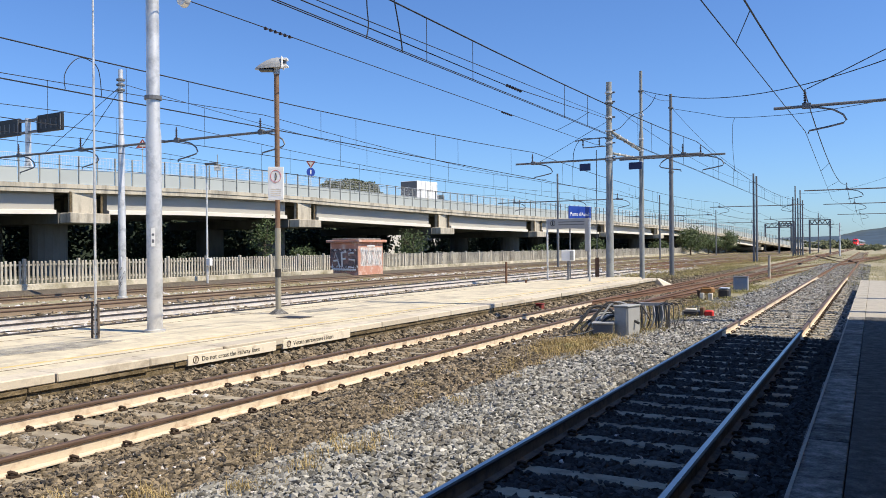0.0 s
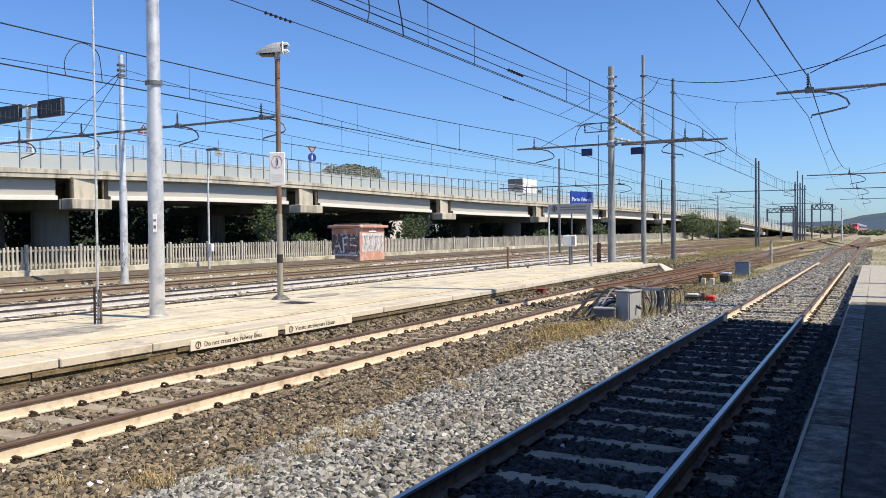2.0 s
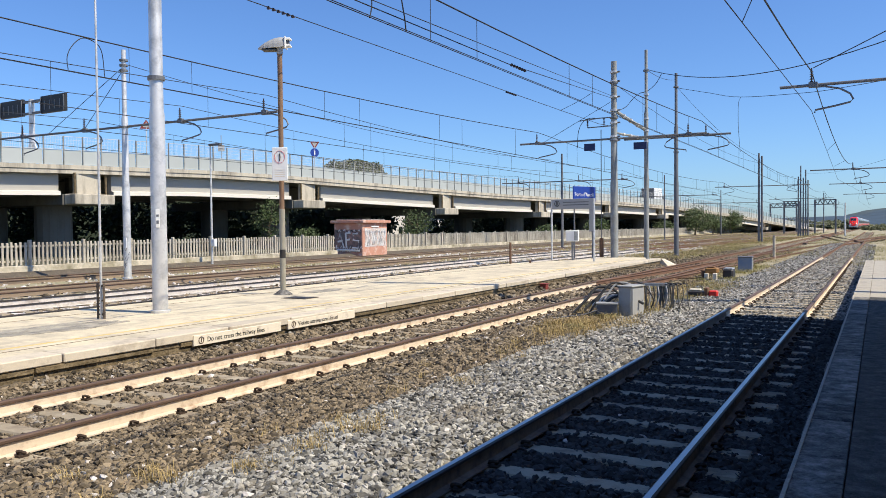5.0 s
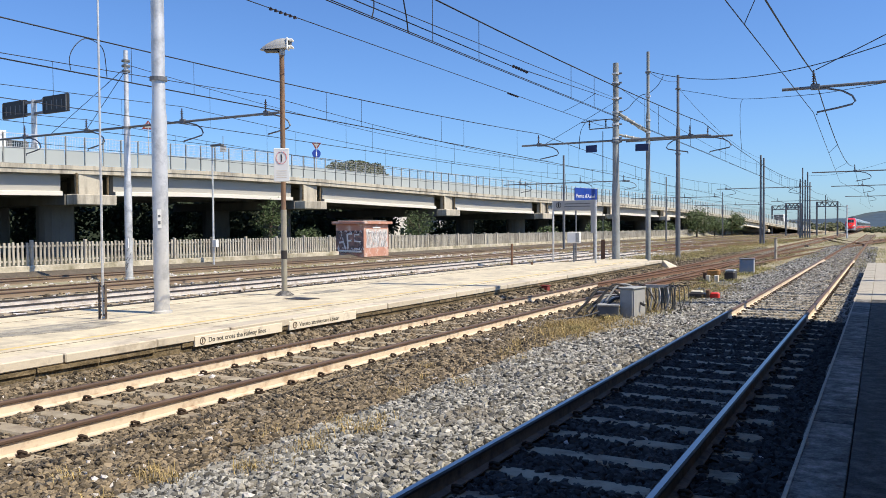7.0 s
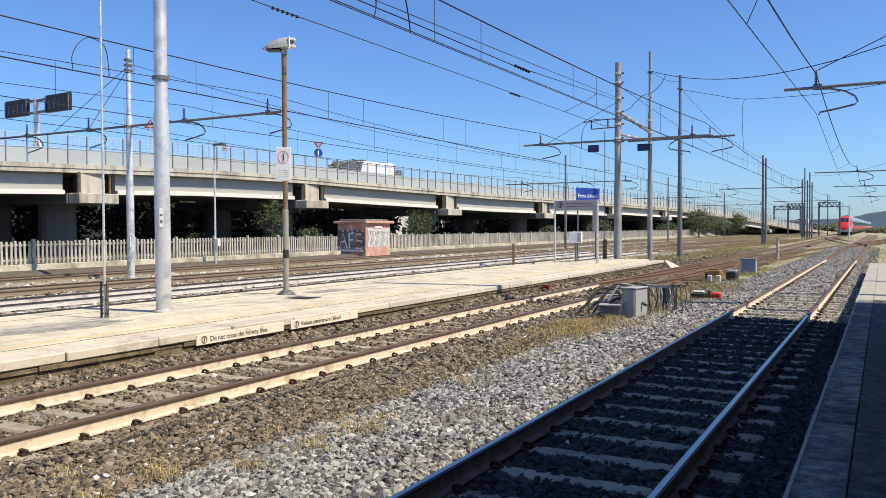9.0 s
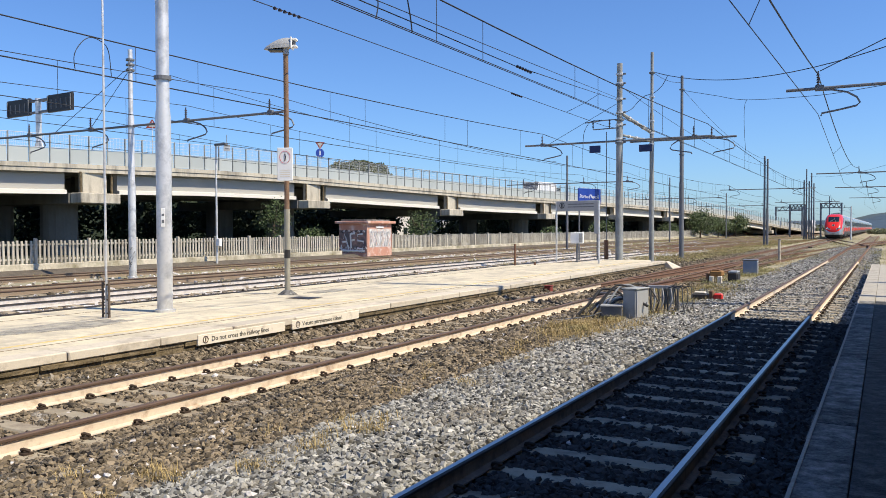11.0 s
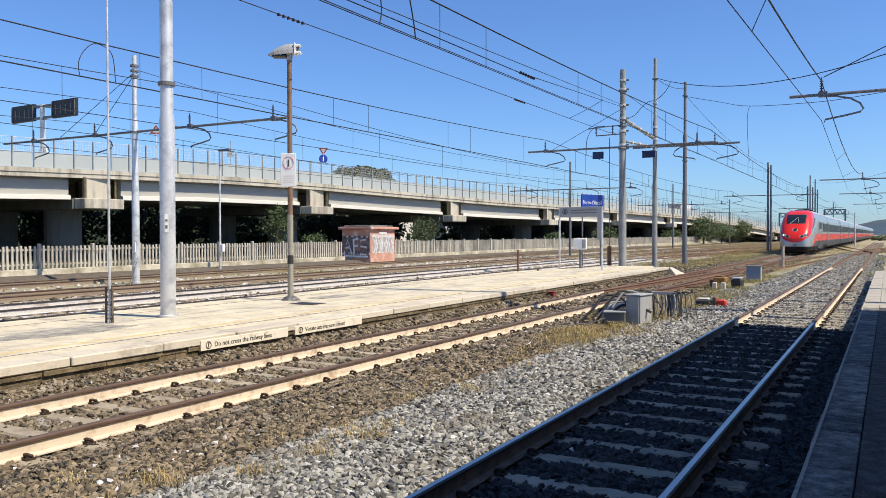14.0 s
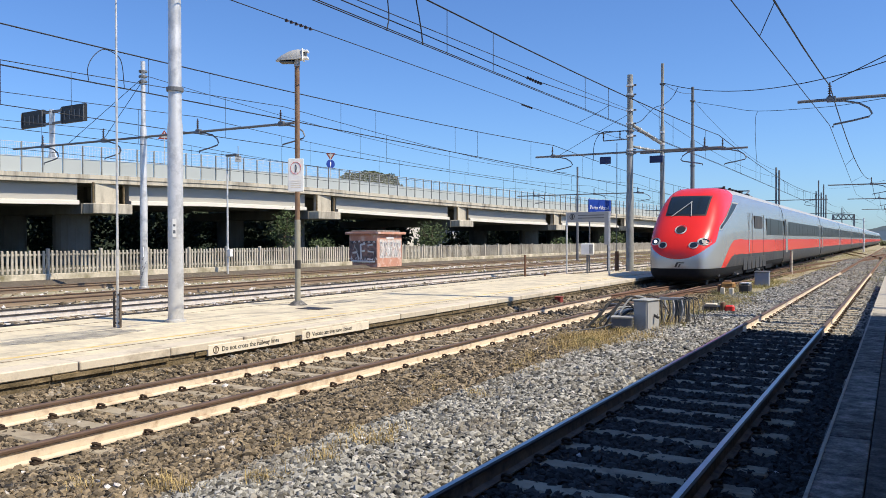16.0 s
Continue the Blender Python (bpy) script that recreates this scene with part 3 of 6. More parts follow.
        v = [bm.verts.new((x, y + e, z + q)) for q in (1.06, 1.95) for e in (-0.008, 0.008)]
        bm.faces.new((v[0], v[1], v[3], v[2]))
        y += 0.114
    part("parapet_mesh", bm, M["galv"], t)["kind"] = "stuff"
    bm = bmesh.new()
    sweep(bm, [(-16.3, 0), (-16.3, 0.9), (-16.5, 0.9), (-16.5, 0)], st)
    part("far_parapet", bm, M["concrete"], t)


viaduct()


def round_sign(bm, y, z, r, mi):
    c = bm.verts.new((0.03, y, z))
    ring = [bm.verts.new((0.03, y + r * math.cos(a * math.tau / 20), z + r * math.sin(a * math.tau / 20))) for a in range(20)]
    for i in range(20):
        bm.faces.new((c, ring[i], ring[(i + 1) % 20])).material_index = mi


def road_sign(y, off, kinds, h):
    x, z = via_x(y) + off, via_z(y)
    t = thing("road_sign", "small road sign on a thin pole on the viaduct", "road sign", pose(x, y, z, 0, 0, -35))
    part("pole", tubed([(0, 0, -0.05), (0, 0, h)], 0.035, 8), M["galv"], t)
    if "round" in kinds:
        bm = bmesh.new()
        round_sign(bm, 0, h - 1.1, 0.42, 0)
        tube(bm, [(0.0, 0, h - 1.1), (0.028, 0, h - 1.1)], 0.42, 20)
        part("round_plate", bm, M["blue"], t, "round blue sign plate")
        part("arrow", boxed(0.032, 0.036, -0.05, 0.05, h - 1.3, h - 0.9), M["white"], t)
    if "triangle" in kinds:
        for sc, m, dx, nm in ((1.0, "maroon", 0.0, "triangle_plate"), (0.55, "lampgrey", 0.012, "triangle_face")):
            bm = bmesh.new()
            up = -1 if "yield" in kinds else 1
            a = [bm.verts.new((dx + e, 0.48 * sc * px, h - 0.3 + up * 0.42 * sc * pz)) for e in (0, 0.02) for px, pz in ((-1, -0.6), (1, -0.6), (0, 1.1))]
            bm.faces.new(a[3:]), bm.faces.new(a[:3][::-1])
            for i in range(3):
                bm.faces.new((a[i], a[(i + 1) % 3], a[3 + (i + 1) % 3], a[3 + i]))
            part(nm, bm, M[m], t)


road_sign(61.0, -1.2, ("round", "triangle", "yield"), 3.6)
road_sign(43.3, -1.0, ("triangle",), 3.6)



# ---- fence, hut ----
def fence():
    t = thing("fence", "weathered pale concrete picket fence on a low plinth", "fence")
    fx = -31.5
    picket = shared("picket", boxed(-0.03, 0.03, -0.05, 0.05, 0.36, 1.32, bevel=0.012), M["fence"])
    post = shared("fence_post", boxed(-0.08, 0.08, -0.06, 0.06, 0.3, 1.42, bevel=0.02), M["fence"])
    rest = bmesh.new()
    for a, b in ((-10, 42.9), (47.0, 260)):
        part("plinth", boxed(fx - 0.2, fx + 0.2, a, b, -0.1, 0.35, bevel=0.02), M["fencebase"], t)
        for z in (0.5, 1.12):
            part("fence_rail", boxed(fx - 0.1, fx - 0.03, a, b, z, z + 0.08), M["fence"], t)
        y, i = a + 0.1, 0
        while y < b:
            if i % 13 == 0:
                ob = new("fence_post", post)
                ob.parent, ob.location = t, (fx, y, 0)
            elif 12 < y < 62:
                ob = new("picket", picket)
                ob.parent, ob.location, ob.rotation_euler = t, (fx, y, random.uniform(-0.02, 0.02)), (random.uniform(-0.02, 0.02), 0, 0)
            else:
                box(rest, fx - 0.03, fx + 0.03, y - 0.055, y + 0.055, 0.36, 1.32 + random.uniform(-0.02, 0.02))
            y += 0.2
            i += 1
    part("picket_row", rest, M["fence"], t)["kind"] = "stuff"


fence()


def hut():
    t = thing("trackside_hut", "small square red brick hut with a flat roof and graffiti", "hut", pose(-30.0, 43.9, -0.15))
    part("wall", boxed(-2.3, 0, 0, 3.0, 0, 2.28, bevel=0.03), M["brick"], t)
    part("roof", boxed(-2.5, 0.22, -0.22, 3.2, 2.28, 2.46, bevel=0.03), M["brick"], t, "flat slab roof")
    part("roof_cap", boxed(-2.2, -0.1, 0.1, 2.9, 2.46, 2.56, bevel=0.02), M["slab"], t)
    part("sill", boxed(0.0, 0.05, 1.0, 1.9, 2.0, 2.1), M["grafwhite"], t)

    def stroke(name, pts, material, r, label=""):
        part(name, tubed(pts, r, 6), M[material], t, label)
    # large tag on the wall towards the platform's near end
    part("graffiti_ground", boxed(-2.25, -0.08, -0.012, -0.003, 0.35, 1.85), M["grafgrey"], t, "grey spray-painted patch")
    for pts in ([(-2.15, 0.6), (-1.8, 1.6), (-1.5, 0.6)], [(-2.0, 1.05), (-1.6, 1.1)], [(-1.35, 1.65), (-1.3, 0.65)], [(-1.35, 1.6), (-0.95, 1.65)], [(-1.33, 1.15), (-1.0, 1.2)], [(-0.35, 1.6), (-0.75, 1.55), (-0.75, 1.15), (-0.3, 1.1), (-0.35, 0.6), (-0.8, 0.65)], [(-2.1, 0.5), (-0.2, 0.45)]):
        stroke("graffiti_stroke", [(x, 0.02, z) for x, z in pts], "grafwhite", 0.075, "white spray-painted stroke")
        stroke("graffiti_outline", [(x + 0.02, 0.07, z - 0.015) for x, z in pts], "black", 0.112, "black spray-painted outline")
    rnd = random.Random(5)
    part("graffiti_ground", boxed(0.003, 0.008, 0.25, 2.85, 0.7, 1.95), M["grafpale"], t, "pale spray-painted patch")
    for k in range(8):
        y, w = 0.35 + 0.3 * k, rnd.uniform(0.16, 0.28)
        pts = [(0.0, y + w * u, 0.8 + 1.0 * v + rnd.uniform(-0.06, 0.06)) for u, v in ((0.1, 0.0), (0.0, 0.9), (0.5, 1.0), (0.9, 0.7), (0.5, 0.45), (1.0, 0.0))]
        stroke("graffiti_outline", pts, "galv_dark", 0.034, "dark spray-painted outline")
        stroke("graffiti_stroke", [(x + 0.024, q, z) for x, q, z in pts], "grafwhite", 0.024, "white spray-painted stroke")
    for k in range(14):
        x, z = -2.1 + 0.145 * k, rnd.uniform(0.35, 0.6)
        stroke("graffiti_stroke", [(x, 0.0, z), (x + 0.1, 0.0, z + 0.18), (x + 0.18, 0.0, z)], "grafwhite", 0.022, "small white spray-painted scrawl")
    for k in range(10):
        x, z = -2.15 + 0.2 * k, rnd.uniform(1.65, 1.78)
        stroke("graffiti_stroke", [(x, 0.0, z), (x + 0.09, 0.0, z + 0.1), (x + 0.17, 0.0, z - 0.03)], "grafwhite" if k % 2 else "black", 0.03, "small spray-painted scrawl")


hut()


def smooth(pts, n=5):
    out = []
    p = [Vector(q) for q in pts]
    for k in range(len(p) - 1):
        p0, p1, p2, p3 = p[max(k - 1, 0)], p[k], p[k + 1], p[min(k + 2, len(p) - 1)]
        for i in range(n):
            u = i / n
            out.append(0.5 * (2 * p1 + (p2 - p0) * u + (2 * p0 - 5 * p1 + 4 * p2 - p3) * u * u + (3 * p1 - p0 - 3 * p2 + p3) * u ** 3))
    return out + [p[-1]]


# ---- masts, arms and wires ----
def mast(x, y, z0, z1, r0, r1, label, material="galv", bands=()):
    t = thing("catenary_mast", label, "mast", pose(x, y, z0), group="catenary masts")
    h = z1 - z0
    bm = bmesh.new()
    prof = [(-0.05, r0 * 1.35), (0.04, r0 * 1.35), (0.05, r0), (h * 0.4, r0), (h * 0.42, r0 * 0.86), (h * 0.7, r0 * 0.84), (h * 0.72, r1), (h, r1)]
    rings = [[bm.verts.new((r * math.cos(k * math.tau / 20), r * math.sin(k * math.tau / 20), z)) for k in range(20)] for z, r in prof]
    for u, v in zip(rings, rings[1:]):
        for k in range(20):
            bm.faces.new((u[k], u[(k + 1) % 20], v[(k + 1) % 20], v[k]))
    bm.faces.new(rings[-1])
    ob = part("pole", bm, M[material], t, smooth=True)
    ob.data.set_sharp_from_angle(angle=0.5)
    for z in bands:
        part("band", tubed([(0, 0, z - z0), (0, 0, z - z0 + 0.07)], r0 * 1.12, 16), M["galv_dark"], t)
    return t


def insulator(parent, x, y, z, h=0.5):
    bm = bmesh.new()
    tube(bm, [(x, y, z), (x, y, z + h)], 0.022, 6)
    for i in range(5):
        tube(bm, [(x, y, z + 0.1 + i * 0.07), (x, y, z + 0.13 + i * 0.07)], 0.058, 10, r1=0.03)
    part("insulator", bm, M["insul"], parent)


def arm(parent, x0, x1, z, drops, r=0.045, y=0.0):
    """A cross arm from x0 to x1; at each drop an insulator above and a bent steady arm below, towards its side."""
    part("cross_arm", tubed([(x0, y, z), (x1, y, z)], r, 10), M["galv_dark"], parent)
    for x, side in drops:
        insulator(parent, x, y, z)
        part("bracket", boxed(x - 0.08, x + 0.16, y - 0.06, y + 0.06, z - 0.07, z + 0.09, bevel=0.01), M["galv_dark"], parent)
        pts = [(x + side * a, y, z - b) for a, b in ((0, 0.05), (0.35, 0.06), (0.75, 0.16), (1.0, 0.32), (1.08, 0.48), (1.0, 0.56), (0.6, 0.64), (0.1, 0.72), (0.08, 0.8))]
        part("steady_arm", tubed(pts, 0.028, 8), M["galv_dark"], parent)


def sub_arm(m, x0, x1, z, drops, **k):
    """An arm on a mast whose foot stands at m; x0, x1 and z in the place's own measure."""
    px, pz = m.matrix_basis.translation.x, m.matrix_basis.translation.z
    arm(m, x0 - px, x1 - px, z - pz, [(x - px, s) for x, s in drops], **k)


mast(-11.76, 10.54, PLAT_Z, 9.3, 0.14, 0.115, "tall stepped galvanised steel mast on the island platform", bands=(4.55,))
tag = new("mast_tag", bpy.data.meshes.new("mast_tag"))
tagged(tag, "white enamel number plate strapped to a mast", "plate")
tb = boxed(-0.035, 0.035, -0.012, 0.0, 0.08, 0.42, bevel=0.004)
box(tb, -0.02, 0.022, -0.016, -0.011, 0.15, 0.21, mi=1)
box(tb, -0.02, 0.022, -0.016, -0.011, 0.28, 0.32, mi=1)
tb.to_mesh(tag.data)
tb.free()
tag.data.materials.append(M["white"])
tag.data.materials.append(M["galv_dark"])
tag.matrix_basis = pose(-11.665, 10.425, 1.75, 0, 0, 42)
g = mast(-26.0, 21.7, -0.1, 8.84, 0.145, 0.09, "grey stepped steel catenary mast beside the sidings", "galv", bands=(5.8, 8.0, 8.2, 8.4))
sub_arm(g, -34.5, -18.3, 5.85, [(-28.4, 1), (-23.0, 1), (-18.93, 1), (-32.4, 1)])
for a, b in (((0, 0, 8.3), (-4.6, 0, 6.0)), ((0, 0, 8.2), (-2.4, 0, 6.0))):
    part("stay", tubed([a, b], 0.012, 5), M["wire"], g)
rnd = random.Random(19)
for k in range(9):
    q, z = rnd.uniform(-2.2, 0.2), rnd.uniform(0.3, 1.1)
    part("paint_scrawl", tubed([(0.147 * math.cos(q + e), 0.147 * math.sin(q + e), z + 0.07 * (e > 0.2) + e * 0.05) for e in (0, 0.2, 0.4, 0.6)], 0.012, 5), M["galv_dark"], g, "dark paint scrawl")
part("number_plate", boxed(0.02, 0.16, -0.17, -0.14, 1.2, 1.6), M["white"], g)
part("warning_plate", boxed(1.55, 1.95, -0.03, 0.0, 6.05, 6.45, bevel=0.01), M["galv_dark"], g)

A = mast(-11.36, 38.3, -0.1, 9.76, 0.185, 0.135, "stout stepped catenary mast at the platform end", "pole", bands=(8.7, 7.0, 5.9))
sub_arm(A, -16.3, -7.0, 6.02, [(-15.38, 1), (-7.85, -1)], r=0.05)
part("blue_plate", boxed(-1.5, -0.95, -0.05, 0.0, 5.6, 5.95), M["navy"], A)
part("insulator_frame", tubed([(-1.33, 0, 7.15), (-1.33, 0, 6.74), (0.0, 0, 6.76)], 0.03, 6), M["galv_dark"], A)
part("insulator_frame", tubed([(-1.75, 0, 7.1), (-0.7, 0, 7.17), (0.0, 0, 7.17)], 0.028, 6), M["galv_dark"], A)
insulator(A, -1.33, 0, 6.74, 0.45)
insulator(A, -0.5, 0, 6.75, 0.45)
for z in (6.0, 6.18, 6.85, 7.45, 8.1, 8.85, 9.3):
    part("clamp", tubed([(0, 0, z), (0, 0, z + 0.09)], 0.19, 14), M["galv"], A)
    part("clamp_bolt", boxed(0.14, 0.3, -0.05, 0.05, z + 0.01, z + 0.08), M["galv_dark"], A)
# paired struts to the slimmer mast
for za, zb, r in ((7.43, 6.7, 0.085), (6.4, 6.25, 0.06)):
    part("strut", tubed([(0.1, 0.1, za), (1.0, 1.85, zb)], r, 8), M["pole"], A)
    for q in (0.25, 0.5, 0.75):
        c = Vector((0.1, 0.1, za)).lerp(Vector((1.0, 1.85, zb)), q)
        d = (Vector((1.0, 1.85, zb)) - Vector((0.1, 0.1, za))).normalized() * 0.05
        part("strut_collar", tubed([c - d, c + d], r * 1.3, 10), M["galv"], A)
part("stay", tubed([(-3.64, 0, 6.16), (-0.1, 0, 7.95)], 0.012, 5), M["wire"], A)
part("counterweight_rod", tubed([(-0.65, 0, 0.5), (-0.65, 0, 6.6)], 0.02, 6), M["galv_dark"], A)
part("counterweight", tubed([(-0.65, 0, 0.35), (-0.65, 0, 1.3)], 0.1, 10), M["rail_rust"], A)
B = mast(-10.29, 40.24, -0.1, 10.56, 0.125, 0.075, "slim weathered catenary mast at the platform end", "pole", bands=(9.5, 6.2))
sub_arm(B, -11.4, -6.25, 6.15, [(-7.4, 1)], r=0.05)
for z in (6.05, 6.6, 7.2, 8.4, 9.6):
    part("clamp", tubed([(0, 0, z), (0, 0, z + 0.08)], 0.13, 12), M["galv"], B)
part("blue_plate", boxed(-0.55, 0.1, -0.35, -0.3, 5.7, 6.05), M["navy"], B)
C_ = mast(-11.35, 51.8, -0.1, 11.4, 0.15, 0.09, "dark slim catenary mast beyond the platform", "galv_dark", bands=(10.5, 6.4))

for x, y, h in ((-11.73, 94.5, 9.66), (-11.42, 94.5, 9.34), (-11.92, 145.6, 9.7), (-11.55, 145.6, 11.5), (-11.15, 145.5, 9.5), (-10.78, 145.5, 10.8), (-10.43, 145.5, 9.1), (-10.7, 193, 8.6)):
    m = mast(x, y, -0.1, h, 0.125, 0.1, "far slim grey catenary mast", "galv_dark")
    if x in (-11.73, -11.92, -10.7):
        sub_arm(m, -16.4, -6.6, 6.05, [(-15.4, 1), (-7.8, -1)])
for x, y, h in ((-24.3, 66.3, 8.1), (-25.2, 108, 8.5), (-25.0, 150, 8.0)):
    m = mast(x, y, -0.1, h, 0.11, 0.08, "thin far catenary mast", "galv_dark")
    sub_arm(m, -30, -18.5, 5.7, [(-28.4, 1), (-22.8, 1), (-19.0, 1)])
# right-hand line of masts, their arms over the near track
for y, zz, h in ((25.6, 5.8, 8.5), (66, 5.8, 8.5), (92, 5.9, 8.5), (128, 6.0, 8.8)):
    m = mast(1.6 if y < 60 else 2.6, y, -0.1, h, 0.16, 0.12, "galvanised catenary mast on the station side", "galv_dark")
    sub_arm(m, -2.6 if y < 30 else -4.6, 1.7 if y < 60 else 2.7, zz, [(-1.75, 1)])
    if y == 25.6:
        part("stay", tubed([(-3.3, 0, 6.4), (0, 0, 7.9)], 0.015, 5), M["wire"], m)
mast(-4.68, 138.5, -0.1, 5.05, 0.12, 0.1, "short pale steel post beside the junction")
# out-of-view mast, added and sized to throw the shadow across the island platform
mast(0.8, 20.4, PLAT_Z, 17.5, 0.17, 0.15, "unseen tall steel mast added to cast a long shadow")


def portal(x0, x1, y, z):
    t = thing("signal_portal", "far dark steel lattice portal over the tracks", "gantry", pose(0, y, 0), group="steel portals")
    for x in (x0, x1):
        for dy in (-0.4, 0.4):
            part("leg", boxed(x - 0.14, x + 0.14, dy - 0.1, dy + 0.1, -0.2, z), M["galv_dark"], t)
    for q in (z - 0.1, z - 1.0):
        part("chord", boxed(x0, x1, -0.4, 0.4, q - 0.09, q + 0.09), M["galv_dark"], t)
    n = 8
    for i in range(n):
        a, b = x0 + (x1 - x0) * i / n, x0 + (x1 - x0) * (i + 1) / n
        part("brace", tubed([(a, 0, z - 1.0), (b, 0, z - 0.1)] if i % 2 else [(a, 0, z - 0.1), (b, 0, z - 1.0)], 0.08, 5), M["galv_dark"], t)


portal(-17.4, -14.6, 180, 6.6)
portal(-11.6, -7.8, 180, 6.8)
portal(-24, -18, 215, 7.0)


def line(name, pts, r, label, kind="cable"):
    ob = part(name, tubed(pts, r, 5), M["wire"])
    return tagged(ob, label, kind, group="overhead wires")


def catenary(x, supports, z_contact=5.25, z_top=6.58, sag=0.52, hangers=3.5, zig=0.12, drift=0.0, wires=(-0.03, 0.03), thick=1.0):
    """Contact wire, messenger wire and hangers along a track."""
    t = thing("overhead_line", "dark overhead line of messenger wire, contact wire and hangers", "overhead wire", group="overhead wires")
    for k, (a, b) in enumerate(zip(supports, supports[1:])):
        za = zig if k % 2 else -zig
        pts = arc((x + za, a, z_top), (x - za, b, z_top), sag, 14)
        part("messenger_wire", tubed(pts, 0.016 * thick, 5), M["wire"], t)
        for s in wires:
            da, db = (drift, 0.0) if k % 2 == 0 else (0.0, drift)
            part("contact_wire", tubed([(x + za + s + da, a, z_contact), (x - za + s + db, b, z_contact)], 0.009 * thick, 5), M["wire"], t)
        n = max(int((b - a) / hangers), 2)
        if b > 120:
            continue
        for i in range(1, n):
            y = a + (b - a) * i / n + (0.9 if i % 2 else -0.9)
            u = (y - a) / (b - a)
            zz = z_top - sag * 4 * u * (1 - u)
            xx = x + za - 2 * za * u
            part("hanger", tubed([(xx + (drift * (1 - u) if k % 2 == 0 else drift * u), y, z_contact), (xx, y, zz)], 0.0075, 4), M["wire"], t)
    return t


catenary(FAR_X, [-14, 38.3, 94.5, 131, 180, 240])
catenary(-15.45, [-14, 38.3, 94.5, 131, 180, 240])
catenary(-18.9, [-30, 21.7, 66.3, 108, 150, 220], z_contact=5.05, z_top=6.45, thick=0.7)
catenary(-23.0, [-30, 21.7, 66.3, 108, 150, 220], z_contact=5.1, z_top=6.4, thick=0.7)
catenary(-28.4, [-30, 21.7, 66.3, 108, 150, 220], z_contact=5.15, z_top=6.3, thick=0.7)
catenary(-1.75, [-25, 25.6, 66, 92, 128, 200], z_contact=5.07, z_top=6.2, sag=0.85, zig=0.0, drift=-0.98, hangers=11, wires=(0.0,))

line("anchor_cable", [(-11.4, -14, 6.46), (-11.4, 36, 6.5), (-11.36, 38.3, 6.6)], 0.011, "long anchor cable between masts")
line("return_cable", [(-7.9, -14, 5.3), (-7.9, 11.27, 5.8), (-7.9, 18.27, 5.95), (-11.3, 38.3, 8.03)], 0.009, "thin cable beside the contact wire, anchored to a mast")
line("return_cable", [(-7.7, -14, 5.4), (-7.7, 12.8, 5.6), (-7.7, 17.5, 5.62), (-11.3, 38.3, 7.93)], 0.011, "slack cable beside the contact wire, anchored to a mast")
line("feeder_cable", arc((-10.29, 40.24, 9.6), (0.6, 25.6, 7.0), 0.75, 16), 0.016, "sagging feeder cable across the tracks")
drop = line("feeder_cable", smooth([(-11.35, 51.8, 10.49), (-9.04, 50, 9.71), (-6.92, 48, 9.0), (-3.09, 44, 8.35), (-1.1, 41, 8.04), (0.12, 39, 7.86), (1.2, 37.5, 7.75)]), 0.014, "sagging feeder cable across the tracks")
part("drop_cable", tubed(smooth([(-6.92, 48, 9.0), (-7.05, 48, 8.6), (-7.05, 48, 7.3), (-6.95, 48, 5.9)]), 0.012, 5), M["wire"], drop)
line("jumper_cable", arc((-10.29, 40.24, 9.6), (-11.36, 51.8, 11.0), 0.2, 8), 0.012, "short jumper cable between masts")
for pts, r, lab in (
        ([(-9.52, 40.2, 9.29), (-9.79, 40.2, 8.84), (-10.21, 40.2, 8.51), (-10.63, 40.2, 8.41), (-10.97, 40.2, 8.15), (-11.2, 39.8, 7.74), (-11.4, 39.0, 7.45)], 0.016, "bent jumper cable between two masts"),
        ([(-11.42, 38.3, 7.07), (-12.06, 38.3, 7.07), (-12.78, 38.3, 7.06), (-13.15, 38.3, 6.53), (-13.21, 38.3, 5.69)], 0.016, "bent jumper cable beside a mast"),
        ([(-10.0, 31.0, 7.14), (-10.45, 31.0, 6.9), (-10.9, 31.0, 6.7), (-11.4, 31.0, 6.5)], 0.01, "bent jumper cable between wires"),
        ([(-15.45, 11.44, 5.27), (-15.45, 11.42, 5.55), (-15.45, 11.56, 5.83), (-15.45, 11.81, 6.03), (-15.45, 12.12, 6.0), (-15.45, 12.3, 5.82), (-15.45, 12.37, 5.27)], 0.01, "looped jumper cable between wires"),
        ([(-7.38, 11.9, 6.35), (-7.4, 12.02, 6.09), (-7.4, 12.21, 5.54), (-7.4, 12.27, 5.27)], 0.013, "thick jumper cable between wires"),
        ([(-7.38, 11.1, 6.3), (-7.4, 11.14, 5.81), (-7.4, 11.18, 5.49), (-7.4, 11.11, 5.25)], 0.011, "thick jumper cable between wires")):
    line("jumper_cable", smooth(pts), r, lab)
for xa, ya, za, xb, yb, zb in ((-26, 21.7, 8.3, -25.2, 66, 7.6), (-11.36, 38.3, 8.7, -11.7, 94.5, 8.6), (-11.35, 51.8, 10.6, -11.7, 94.5, 9.3), (-11.7, 94.5, 8.8, -11.3, 131, 9), (2.6, 66, 7.2, -10, 132, 9.5), (1.6, 25.6, 8.2, 2.6, 66, 8.2)):
    line("earth_cable", arc((xa, ya, za), (xb, yb, zb), 0.7, 12), 0.012, "thin cable strung between masts")


def string_insulator(y, x=-11.4, z=6.47):
    t = thing("strain_insulator", "string of dark strain insulators in a cable", "insulator", pose(x, y, z), group="strain insulators")
    for i in range(6):
        part("disc", tubed([(0, i * 0.16, 0), (0, i * 0.16 + 0.07, 0)], 0.04, 8, r1=0.02), M["insul"], t)


